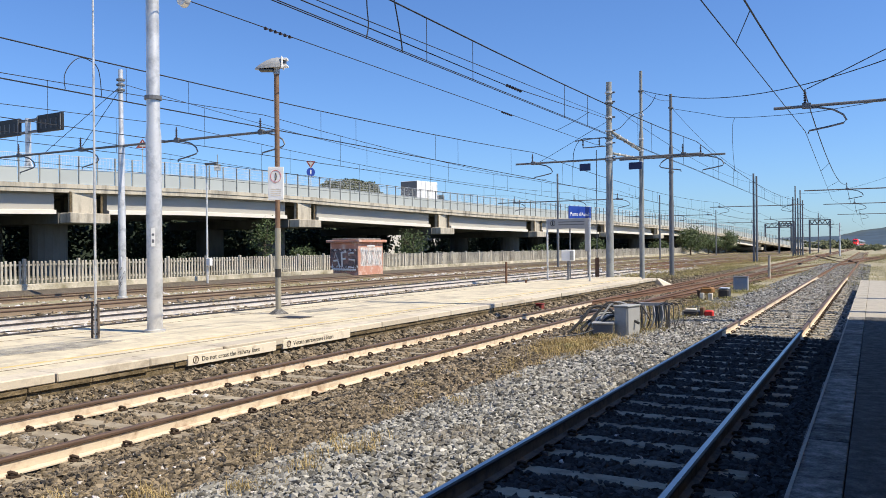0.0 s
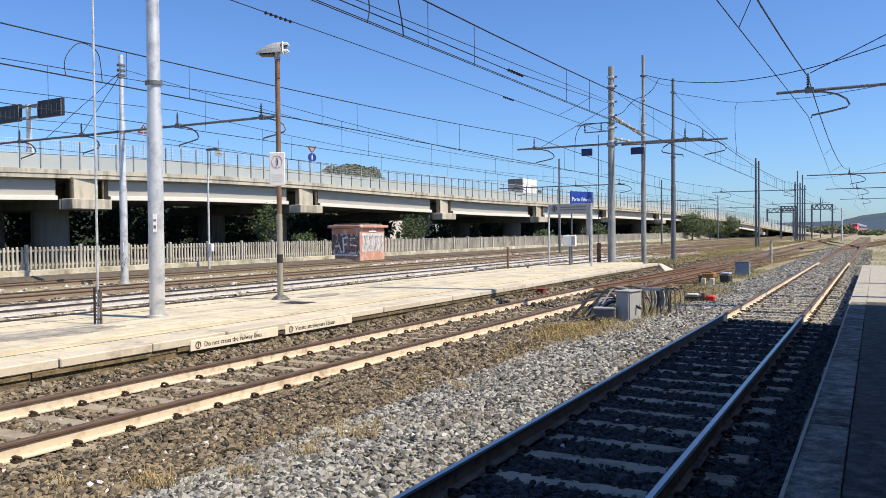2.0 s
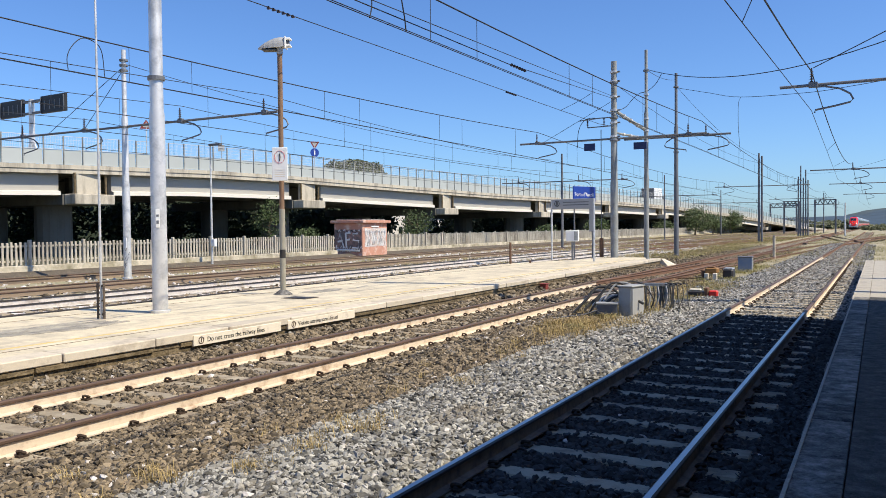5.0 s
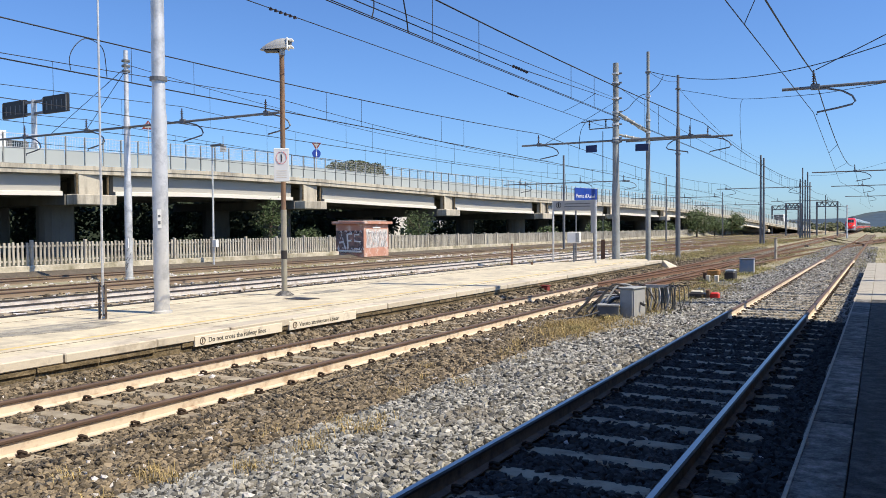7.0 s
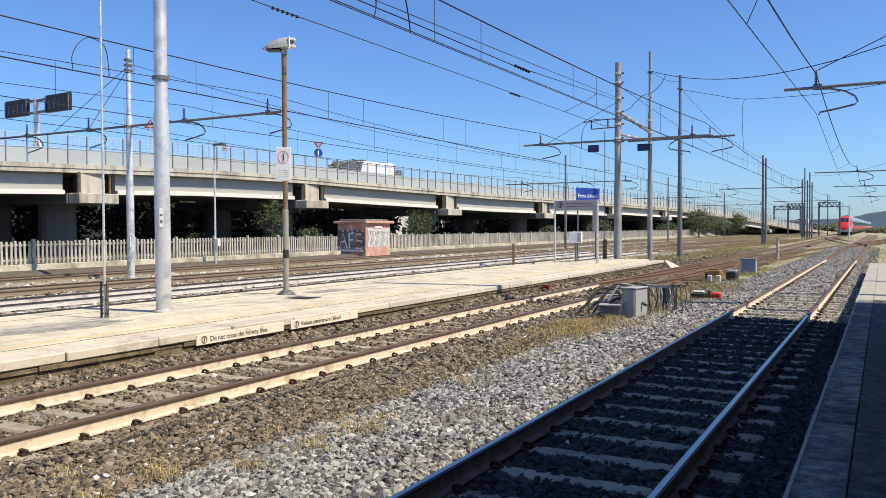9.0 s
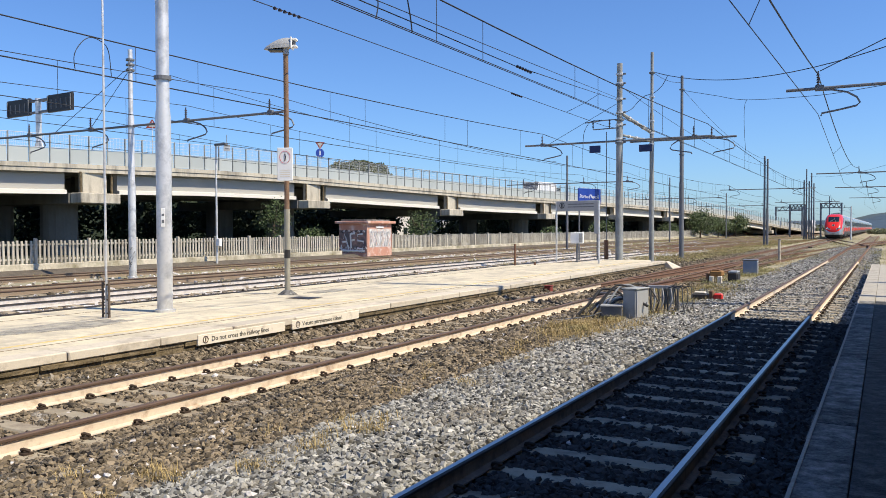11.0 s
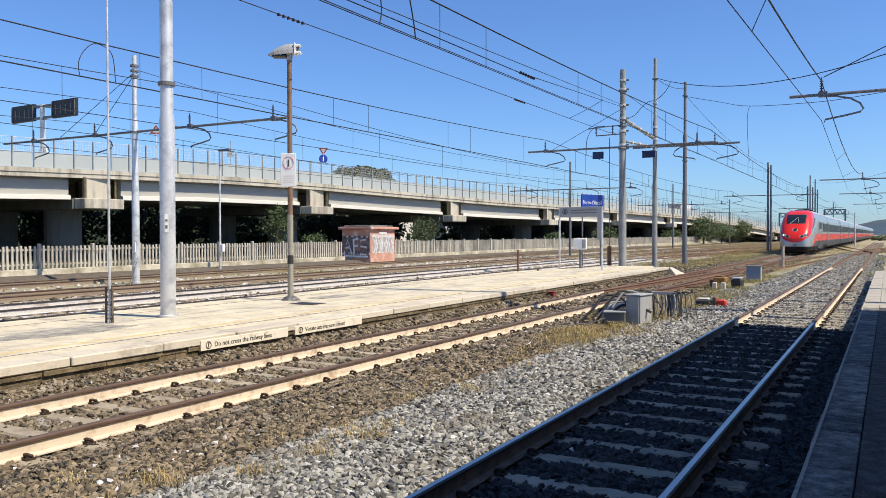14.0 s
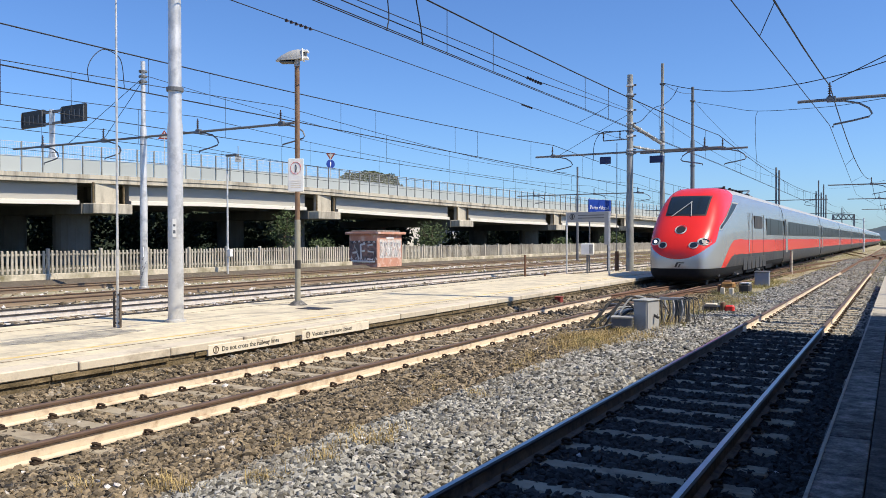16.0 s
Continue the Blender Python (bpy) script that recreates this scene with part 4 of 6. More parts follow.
string_insulator(13.25)
string_insulator(25.6)
string_insulator(17.6, -7.7, 5.63)
t = thing("anchor_weight_disc", "round grey glass disc on the anchor cable", "insulator", pose(-11.4, 10.95, 6.47, 90, 0, 0))
part("disc", tubed([(0, 0, -0.05), (0, 0, 0.05)], 0.15, 18, r1=0.12), M["galv"], t)


# ---- things on the island platform ----
def platform_lamp():
    t = thing("lamp_post", "platform lamp post, rusty brown above and grey below", "lamp", pose(-12.29, 14.67, PLAT_Z))
    part("lower_pole", tubed([(0, 0, 0), (0, 0, 2.0)], 0.068, 14), M["olive"], t)
    part("base_mound", tubed([(0, 0, -0.02), (0, 0, 0.1)], 0.26, 12, r1=0.09), M["slab"], t)
    part("upper_pole", tubed([(0, 0, 2.0), (0, 0, 5.72)], 0.058, 14), M["rustpole"], t)
    part("band", tubed([(0, 0, 0.85), (0, 0, 1.05)], 0.072, 14), M["rail_dark"], t)
    bm = bmesh.new()
    # hooded head: a tapered shell pointing along -x
    secs = [(0.13, 0.115, 5.77, 5.985), (0.02, 0.14, 5.745, 5.995), (-0.1, 0.15, 5.735, 5.975), (-0.22, 0.148, 5.725, 5.93), (-0.34, 0.13, 5.72, 5.865), (-0.44, 0.09, 5.718, 5.795), (-0.5, 0.04, 5.72, 5.74)]
    hood = [(math.cos(k * math.pi / 12), math.sin(k * math.pi / 12) ** 0.7) for k in range(13)]
    rings = [[bm.verts.new((x, w * a, z0 + (z1 - z0) * b)) for a, b in hood] for x, w, z0, z1 in secs]
    for u, v in zip(rings, rings[1:]):
        for k in range(13):
            bm.faces.new((u[k], u[(k + 1) % 13], v[(k + 1) % 13], v[k]))
    bm.faces.new(rings[0]), bm.faces.new(rings[-1][::-1])
    head = part("lamp_head", bm, M["lampgrey"], t, "grey hooded street lamp head")
    part("lens", boxed(-0.4, -0.06, -0.11, 0.11, 5.67, 5.725, bevel=0.02), M["glass"], head)
    part("end_plate", boxed(0.13, 0.16, -0.13, 0.13, 5.72, 6.0, bevel=0.012), M["white"], t)
    for z in (5.76, 5.92):
        part("hinge", boxed(0.16, 0.27, -0.09, 0.09, z, z + 0.05, bevel=0.01), M["white"], t)
    part("pivot", boxed(0.16, 0.23, -0.04, 0.04, 5.82, 5.92, bevel=0.008), M["galv_dark"], t)
    part("pole_socket", tubed([(0.0, 0, 5.6), (0.0, 0, 5.76)], 0.072, 14), M["lampgrey"], t)
    return t


dp = thing("drain_cover", "dark rusty drain cover sunk into the platform", "cover", pose(-11.3, 14.05, PLAT_Z - 0.01))
part("frame", boxed(-0.34, 0.34, -0.24, 0.24, 0, 0.014, bevel=0.003), M["bark"], dp)
part("plate", boxed(-0.3, 0.3, -0.2, 0.2, 0.014, 0.02), M["rail_dark"], dp)
LAMP = platform_lamp()
LAMP.matrix_basis = pose(-12.29, 14.67, PLAT_Z, 0, 0, 28)
s = thing("no_crossing_sign", "white enamel no-walking sign strapped to a lamp post", "sign", pose(-12.26, 14.61, 3.05, 0, 0, 28))
part("plate", boxed(-0.18, 0.18, -0.11, -0.085, -0.15, 0.62, bevel=0.01), M["white"], s)
part("pictogram_ring", tubed([(0.12 * math.cos(a * math.tau / 24), -0.115, 0.4 + 0.14 * math.sin(a * math.tau / 24)) for a in range(25)], 0.004, 5, caps=False), M["signal_red"], s)
part("pictogram", tubed([(0, -0.114, 0.31), (0.012, -0.114, 0.4), (0, -0.114, 0.48)], 0.013, 6), M["black"], s)
for z in (0.1, 0.05, 0.0, -0.05):
    part("text_bar", boxed(-0.12, 0.12, -0.114, -0.11, z - 0.007, z + 0.007), M["cream"], s)
part("strap", boxed(-0.07, 0.07, -0.085, 0.06, 0.2, 0.24), M["galv_dark"], s)

rod = thing("signal_rod_post", "thin steel rod rising from a dark bracket stand", "post", pose(-11.87, 9.34, PLAT_Z))
part("rod", tubed([(0, 0, 0), (0, 0, 8.3)], 0.022, 8, r1=0.016), M["galv"], rod)
for q in (-0.09, 0.07):
    part("stand_leg", boxed(q - 0.012, q + 0.012, -0.02, 0.02, 0, 0.62, bevel=0.004), M["bark"], rod)
for q in (0.06, 0.3, 0.56):
    part("stand_rung", boxed(-0.09, 0.07, -0.014, 0.014, q, q + 0.03), M["bark"], rod)
part("collar", tubed([(0, 0, 6.05), (0, 0, 6.35)], 0.04, 8), M["black"], rod)


def route_marker(y, off):
    t = thing("route_marker", "small grey shield sign on a thin pole on the viaduct", "road sign", pose(via_x(y) + off, y, via_z(y), 0, 0, 45))
    part("pole", tubed([(0, 0, -0.05), (0, 0, 3.1)], 0.03, 8), M["pole"], t)
    part("shield", boxed(-0.26, 0.26, -0.06, -0.03, 1.75, 2.3, bevel=0.02), M["lampgrey"], t)
    part("shield_bar", boxed(-0.14, 0.14, -0.066, -0.06, 1.95, 2.1), M["galv_dark"], t)


route_marker(50.2, -1.0)


def message_boards(y, off):
    x, z = via_x(y) + off, via_z(y)
    t = thing("road_message_boards", "pair of dark road message boards on a steel post", "sign", pose(x, y, z, 0, 0, -3))
    part("post", tubed([(0, 0, 0), (0, 0, 5.0)], 0.2, 12), M["galv"], t)
    for q in (-1.1, 1.1):
        part("post_brace", tubed([(q, 0, 0.0), (0, 0, 2.4)], 0.08, 6), M["galv"], t)
    for q in (4.0, 4.85):
        part("bracket", boxed(-2.4, 2.6, -0.1, 0.1, q - 0.08, q + 0.08), M["galv_dark"], t)
    for s0 in (-3.85, 1.3):
        d = part("board", boxed(s0, s0 + 2.9, -0.12, 0.1, 3.85, 5.1, bevel=0.03), M["black"], t)
        for k in range(4):
            part("rib", boxed(s0 + 0.45 + 0.6 * k, s0 + 0.55 + 0.6 * k, -0.14, -0.122, 4.1, 4.75), M["galv_dark"], d)
        for e in (0.03, 2.78):
            part("edge_guard", boxed(s0 + e, s0 + e + 0.07, -0.18, -0.123, 3.9, 5.0), M["galv_dark"], d)


message_boards(37.2, -5.0)


def info_frame():
    t = thing("platform_sign_frame", "grey steel sign frame with a notice beam", "sign", pose(-13.0, 34.1, PLAT_Z))
    part("leg", tubed([(0, 0, 0), (0, 0, 2.75)], 0.04, 10), M["galv"], t)
    part("leg", tubed([(2.1, -0.4, 0), (2.1, -0.4, 2.75)], 0.05, 10), M["galv"], t)
    d = Vector((2.1, -0.4, 0)).normalized()
    bm = bmesh.new()
    box(bm, 0, 2.16, -0.03, 0.03, 2.3, 2.75, bevel=0.01)
    bm.transform(Matrix.Rotation(math.atan2(d.y, d.x), 4, "Z"))
    part("notice_beam", bm, M["lampgrey"], t)
    bm = bmesh.new()
    tube(bm, [(0.3 + 0.12 * math.cos(a * math.tau / 20), -0.035, 2.55 + 0.12 * math.sin(a * math.tau / 20)) for a in range(21)], 0.014, 5, caps=False)
    box(bm, 0.27, 0.33, -0.04, -0.03, 2.46, 2.64)
    bm.transform(Matrix.Rotation(math.atan2(d.y, d.x), 4, "Z"))
    part("pictogram", bm, M["black"], t)
    for z in (2.48, 2.6):
        bm = boxed(0.6, 1.9, -0.036, -0.031, z - 0.02, z + 0.02)
        bm.transform(Matrix.Rotation(math.atan2(d.y, d.x), 4, "Z"))
        part("text_bar", bm, M["galv_dark"], t)
    bm = boxed(1.92, 2.14, -0.04, 0.04, 1.3, 2.3, bevel=0.01)
    bm.transform(Matrix.Rotation(math.atan2(d.y, d.x), 4, "Z"))
    part("timetable_panel", bm, M["lampgrey"], t)


info_frame()


def name_sign():
    t = thing("station_name_sign", "blue enamel station name sign with white lettering", "sign", pose(-12.93, 36.83, PLAT_Z - 0.01, 0, 0, 72))
    for x in (0.15, 1.6):
        part("post", tubed([(x, 0.06, 0), (x, 0.06, 3.4)], 0.035, 8), M["galv_dark"], t)
    part("plate", boxed(-0.02, 1.75, -0.03, 0.03, 2.72, 3.47, bevel=0.01), M["blue"], t)
    q = 0.06
    for w in "Porto d'Ascoli".split():
        ob = letters("word", w, 0.265, pose(q, -0.034, 3.0, 90, 0, 0), t, M["white"])
        q += max(v.co.x for v in ob.data.vertices) + 0.08
    c = thing("platform_cabinet", "small light grey cabinet on a post", "cabinet", pose(-12.2, 34.6, PLAT_Z, 0, 0, 10))
    part("post", tubed([(0, 0, 0), (0, 0, 1.05)], 0.05, 8), M["galv_dark"], c)
    part("case", boxed(-0.28, 0.28, -0.16, 0.16, 0.85, 1.35, bevel=0.02), M["white"], c)
    part("case_side", boxed(0.1, 0.27, -0.17, -0.16, 0.9, 1.3), M["grey_paint"], c)


name_sign()
for x, y in ((-13.5, 30.6), (-12.9, 31.3)):
    p = thing("platform_stub", "short dark steel stub post on the platform", "post", pose(x, y, PLAT_Z - 0.01))
    part("stub", tubed([(0, 0, 0), (0, 0, 0.9 if x < -13.2 else 0.12)], 0.05, 8), M["rail_rust"], p)
r = thing("signal_box_small", "small rusty red box at the platform foot", "box", pose(-8.75, 22.3, -0.2))
part("case", boxed(-0.1, 0.1, -0.11, 0.11, 0, 0.26, bevel=0.02), M["maroon"], r)
part("lid", boxed(-0.115, 0.115, -0.125, 0.125, 0.26, 0.29, bevel=0.01), M["maroon"], r)
part("lamp", boxed(0.02, 0.1, -0.16, -0.11, 0.0, 0.07, bevel=0.01), M["white"], r)


# ---- lineside things between the tracks ----
def grey_box():
    t = thing("lineside_cabinet", "battered light grey lineside cabinet with a loose door", "cabinet", pose(-4.55, 16.45, -0.16, 0, 0, -12))
    part("case", boxed(-0.25, 0.05, -0.05, 0.5, 0, 0.66, bevel=0.015), M["grey_paint"], t)
    part("lid", boxed(-0.27, 0.08, -0.07, 0.52, 0.66, 0.69, bevel=0.008), M["grey_paint"], t)
    part("door", boxed(0.052, 0.07, -0.03, 0.48, 0.03, 0.63), M["lampgrey"], t, "pale sunlit side panel")
    part("handle", boxed(0.071, 0.08, 0.38, 0.4, 0.3, 0.38), M["galv_dark"], t)
    b = thing("junction_box", "small grey metal junction box with an open lid", "box", pose(-5.0, 16.35, -0.16, 0, 0, 14))
    part("case", boxed(-0.22, 0.2, -0.12, 0.14, 0.1, 0.3, bevel=0.01), M["galv_dark"], b)
    part("lid", boxed(-0.24, 0.22, -0.14, 0.16, 0.3, 0.34, bevel=0.01), M["lampgrey"], b)
    part("stand", boxed(-0.14, 0.12, -0.08, 0.08, -0.05, 0.1), M["bark"], b)
    rnd = random.Random(11)
    for k in range(9):
        x0, y0, top = -5.42 + 0.07 * k, 16.5 + rnd.uniform(0, 0.7), rnd.uniform(0.25, 0.6)
        pts = [(x0 - rnd.uniform(0.15, 0.45), y0 - 0.35, -0.14), (x0 - 0.15, y0 - 0.1, top * 0.45), (x0 + rnd.uniform(-0.05, 0.1), y0 + 0.1, top), (x0 + 0.35, y0 + 0.2, top * 0.9), (x0 + 0.6, y0 + 0.15, 0.15)]
        tagged(part("signal_cable", tubed(smooth(pts), rnd.choice((0.014, 0.02, 0.028)), 7), M["lampgrey"] if k in (2, 6) else M["rubber"]), "black lineside cable looping into a cabinet", "cable", group="lineside cables")
    for k in range(3):
        y0 = 15.95 + 0.2 * k
        pts = [(-6.1 + 0.25 * k, y0 - 0.25, -0.15), (-5.75, y0 + rnd.uniform(-0.2, 0.2), -0.11), (-5.4, y0 + 0.1, -0.06), (-5.0, y0 + 0.35, 0.1)]
        tagged(part("signal_cable", tubed(smooth(pts), 0.014, 6), M["rubber"] if k else M["galv_dark"]), "cable lying on the ballast beside a cabinet", "cable", group="lineside cables")
    pipe = thing("cable_duct_pipe", "short pale plastic duct pipe behind the cabinet", "pipe", pose(-5.15, 17.2, -0.1, 0, 0, -20))
    part("pipe", tubed(smooth([(-0.5, 0, 0.1), (-0.1, 0, 0.3), (0.35, 0.1, 0.42)]), 0.075, 12), M["grafwhite"], pipe)
    for k in range(4):
        x0 = -3.98 + 0.1 * k
        pts = [(x0 - 0.2, 17.85, 0.46), (x0, 17.75, 0.5), (x0 + 0.06, 17.6, 0.2), (x0 + rnd.uniform(-0.1, 0.2), 17.45, -0.12)]
        tagged(part("signal_cable", tubed(smooth(pts), rnd.choice((0.01, 0.014)), 6), M["rubber"]), "black cable hanging from a steel stand", "cable", group="lineside cables")
    f = thing("cable_stand", "low steel stand with hanging cables", "stand", pose(-4.3, 17.9, -0.16, 0, 0, 10))
    for x in (-0.28, 0.02, 0.3):
        part("leg", boxed(x - 0.02, x + 0.02, -0.02, 0.02, 0, 0.62), M["galv_dark"], f)
    part("top_bar", boxed(-0.33, 0.34, -0.06, 0.06, 0.6, 0.66), M["lampgrey"], f)
    part("back_plate", boxed(-0.05, 0.22, 0.04, 0.08, 0.25, 0.6), M["grey_paint"], f)
    for k in range(7):
        x = -0.3 + 0.09 * k
        part("hanging_cable", tubed(smooth([(x, -0.05, 0.6), (x + 0.03, -0.12, 0.35), (x + random.uniform(-0.1, 0.1), -0.16, 0.02)]), 0.02, 6), M["lampgrey"] if k % 2 else M["rubber"], f)


grey_box()
c = thing("relay_cabinet", "faded blue-grey steel relay cabinet on the ballast", "cabinet", pose(-4.78, 34.4, -0.16, 0, 0, 4))
part("case", boxed(-0.27, 0.27, -0.25, 0.3, 0, 0.62, bevel=0.015), M["steelblue"], c)
part("lid", boxed(-0.29, 0.29, -0.28, 0.33, 0.62, 0.66, bevel=0.01), M["galv_dark"], c)
part("side_panel", boxed(0.272, 0.282, -0.2, 0.26, 0.05, 0.58), M["lampgrey"], c)
p = thing("marker_post", "pale concrete marker post beside the track", "post", pose(-5.15, 47.9, -0.15))
part("post", tubed([(0, 0, 0), (0, 0, 1.27)], 0.075, 12), M["kerb"], p)
part("cap", boxed(-0.07, 0.07, -0.07, 0.07, 1.27, 1.32, bevel=0.02), M["slab"], p)
m = thing("point_machine", "rusty ochre point machine on pale stubs by the switch", "point machine", pose(-5.1, 28.9, -0.18))
part("case", boxed(-0.22, 0.19, -0.2, 0.25, 0.28, 0.48, bevel=0.04), M["orange"], m)
part("case_lid", boxed(-0.16, 0.08, -0.15, 0.2, 0.48, 0.53, bevel=0.02), M["rail_rust"], m)
part("side_case", boxed(-0.36, -0.27, -0.1, 0.25, 0.12, 0.4, bevel=0.02), M["rail_rust"], m)
for x in (-0.16, 0.12):
    part("stub", boxed(x - 0.07, x + 0.07, -0.28, -0.14, 0, 0.3, bevel=0.015), M["cream"], m)
part("motor", boxed(0.32, 0.66, 0.1, 0.7, 0.1, 0.42, bevel=0.05), M["rail_dark"], m)
part("motor_lid", boxed(0.34, 0.64, 0.12, 0.68, 0.42, 0.46), M["galv"], m)
part("drive_rod", tubed([(-0.3, 0.1, 0.1), (-1.6, 0.1, 0.08)], 0.03, 6), M["rail_rust"], m)
d = thing("track_device", "low dark track device with a pale lid", "box", pose(-4.2, 21.4, -0.13))
part("case", boxed(-0.2, 0.2, -0.16, 0.2, 0, 0.2, bevel=0.02), M["rail_dark"], d)
part("lid", boxed(-0.17, 0.12, 0.02, 0.2, 0.2, 0.25, bevel=0.02), M["cream"], d)
part("clamp", boxed(0.24, 0.34, -0.14, 0.1, 0.02, 0.3, bevel=0.02), M["rail_rust"], d)
part("foot", boxed(-0.28, -0.2, -0.12, 0.16, 0, 0.1, bevel=0.01), M["cream"], d)
d = thing("red_marker_block", "small red plastic marker block on the ballast", "marker", pose(-3.74, 21.35, -0.1))
part("block", boxed(-0.11, 0.11, -0.09, 0.09, 0, 0.2, bevel=0.03), M["signal_red"], d)
for x, y in ((-7.0, 22.0), (-5.8, 61), (-6.3, 84)):
    d = thing("switch_box", "dark rusty switch rod box beside the rail", "box", pose(x, y, -0.2), group="switch boxes")
    part("case", boxed(-0.18, 0.18, -0.22, 0.22, 0, 0.17, bevel=0.03), M["rail_dark"], d)
    part("rod", tubed([(0.1, 0, 0.12), (1.0, 0, 0.12)], 0.02, 6), M["rail_rust"], d)


def platform_lightpost(x, y, h):
    t = thing("yard_post", "thin grey yard post with a white box", "post", pose(x, y, -0.1))
    part("pole", tubed([(0, 0, 0), (0, 0, h)], 0.06, 8, r1=0.04), M["galv"], t)
    part("head", boxed(-0.05, 0.75, -0.1, 0.1, h - 0.06, h + 0.05, bevel=0.02), M["galv_dark"], t)
    part("meter_box", boxed(0.02, 0.3, -0.12, 0.08, 1.0, 1.4, bevel=0.02), M["white"], t)


platform_lightpost(-30.6, 30.9, 6.3)


# ---- distance and plants ----
def leaves(bm, centre, radii, count, size, seed, gap=0.25):
    """Many small leaf cards scattered in clumps through a crown."""
    rnd = random.Random(seed)
    clumps = []
    for _ in range(max(count // 22, 5)):
        while True:
            v = Vector((rnd.uniform(-1, 1), rnd.uniform(-1, 1), rnd.uniform(-1, 1)))
            if 0.2 < v.length < 1:
                break
        clumps.append(Vector((centre[0] + v.x * radii[0], centre[1] + v.y * radii[1], centre[2] + v.z * radii[2])))
    spread = 0.3 * min(radii)
    for i in range(count):
        c = rnd.choice(clumps) + Vector((rnd.gauss(0, spread), rnd.gauss(0, spread), rnd.gauss(0, spread * 0.7)))
        a = Vector((rnd.uniform(-1, 1), rnd.uniform(-1, 1), rnd.uniform(-1, 1))).normalized()
        b = a.orthogonal().normalized()
        q = size * rnd.uniform(0.6, 1.3)
        vs = [bm.verts.new(c + q * (u * a + w * b)) for u, w in ((-1, 0), (0, -0.55), (1, 0), (0, 0.55))]
        bm.faces.new(vs)


def tree(x, y, z, h, r, seed, label, dark=False, count=1400, leaf=0.16, name="tree"):
    t = thing(name, label, name, pose(x, y, z), group="trees and bushes")
    rnd = random.Random(seed)
    bm = bmesh.new()
    tr = 0.03 * h + 0.03
    tube(bm, [(0, 0, -0.2), (0.05 * h * rnd.uniform(-1, 1), 0, h * 0.35), (0.04 * h, 0.03 * h, h * 0.75)], tr, 8, r1=tr * 0.4)
    for k in range(5):
        a = k * 1.26 + rnd.random()
        tube(bm, [(0, 0, h * (0.3 + 0.06 * k)), (0.5 * r * math.cos(a), 0.5 * r * math.sin(a), h * (0.5 + 0.06 * k)), (0.8 * r * math.cos(a), 0.8 * r * math.sin(a), h * (0.62 + 0.06 * k))], tr * 0.5, 5, r1=tr * 0.12)
    part("trunk", bm, M["bark"], t)
    bm = bmesh.new()
    leaves(bm, (0, 0, h * 0.62), (r, r, h * 0.38), count, leaf, seed)
    part("crown", bm, M["leaf_dark" if dark else "leaf"], t)
    return t


# single trees and bushes beside the viaduct
for k, (x, y, h, r, lab) in enumerate((
        (-37.5, 63.5, 3.7, 1.2, "young green tree growing in front of a viaduct pier"),
        (-43.0, 49.7, 4.3, 0.9, "young leafy tree in the viaduct's shade"),
        (-36.5, 46.4, 1.9, 0.8, "bright green shrub behind the fence"),
        (-33.5, 86.0, 2.0, 1.2, "green bush behind the fence"),
        (-33.0, 103.5, 2.8, 1.5, "bright green shrub behind the fence"),
        (-33.0, 141.0, 2.6, 1.6, "light green bush behind the fence"),
        (-30.3, 154.0, 5.0, 2.5, "round green tree near the fence"),
        (-29.2, 166.0, 3.8, 2.5, "dusty green bush by the tracks"),
        (-28.0, 180.0, 4.8, 2.4, "dusty green tree by the tracks"))):
    tree(x, y, -0.1, h, r, 20 + k, lab, count=1600 if h < 3 else 1300 if y < 70 else 3200, leaf=0.1 + 0.06 * (y > 80), name="bush" if "b" == lab.split()[1][0] or "shrub" in lab or "bush" in lab else "tree")
broad = tree(-75.3, 108, -0.1, 8.5, 5.6, 51, "broad dense dusty tree behind the viaduct", count=3000, leaf=0.24)
bm = bmesh.new()
rnd = random.Random(77)
for _ in range(26000):
    v = Vector((rnd.gauss(0, 1), rnd.gauss(0, 1), rnd.gauss(0, 1))).normalized()
    v *= rnd.uniform(0.86, 1.0) * (1 + 0.16 * noise.noise(v * 3.1) + 0.08 * noise.noise(v * 8.0))
    c = Vector((v.x * 6.0, v.y * 6.0, 9.0 + v.z * 3.9))
    a = Vector((rnd.uniform(-1, 1), rnd.uniform(-1, 1), rnd.uniform(-1, 1))).normalized()
    b = a.orthogonal().normalized()
    bm.faces.new([bm.verts.new(c + rnd.uniform(0.12, 0.26) * (p * a + q * b)) for p, q in ((-1, 0), (0, -0.55), (1, 0), (0, 0.55))])
part("foliage", bm, M["leaf_far"], broad)


def thicket():
    """A dense dark belt of shrubs and trees on the far side of the viaduct."""
    bm = bmesh.new()
    rnd = random.Random(9)
    y = -30.0
    while y < 250:
        x = via_x(y) - 19.5 + rnd.uniform(-1.5, 1.5)
        h = min(6.2, max(via_z(y) * 0.95, 1.5)) * rnd.uniform(0.85, 1.0)
        leaves(bm, (x, y, h * 0.5), (1.8, 2.2, h * 0.55), 700, 0.27, int(y * 10) + 5000)
        y += 2.1
        while 95.5 < y < 102.5 or 106 < y < 111.5:
            y += 0.7
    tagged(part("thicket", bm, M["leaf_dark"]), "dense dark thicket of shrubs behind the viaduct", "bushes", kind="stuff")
    # plain block added behind the belt to keep the view under the deck dark
    tagged(part("backdrop_bank", boxed(-95, -80, -60, 300, -0.5, 5.6), M["leaf_dark"]), "added dark backing block far behind the viaduct", "bank", kind="structure")


thicket()


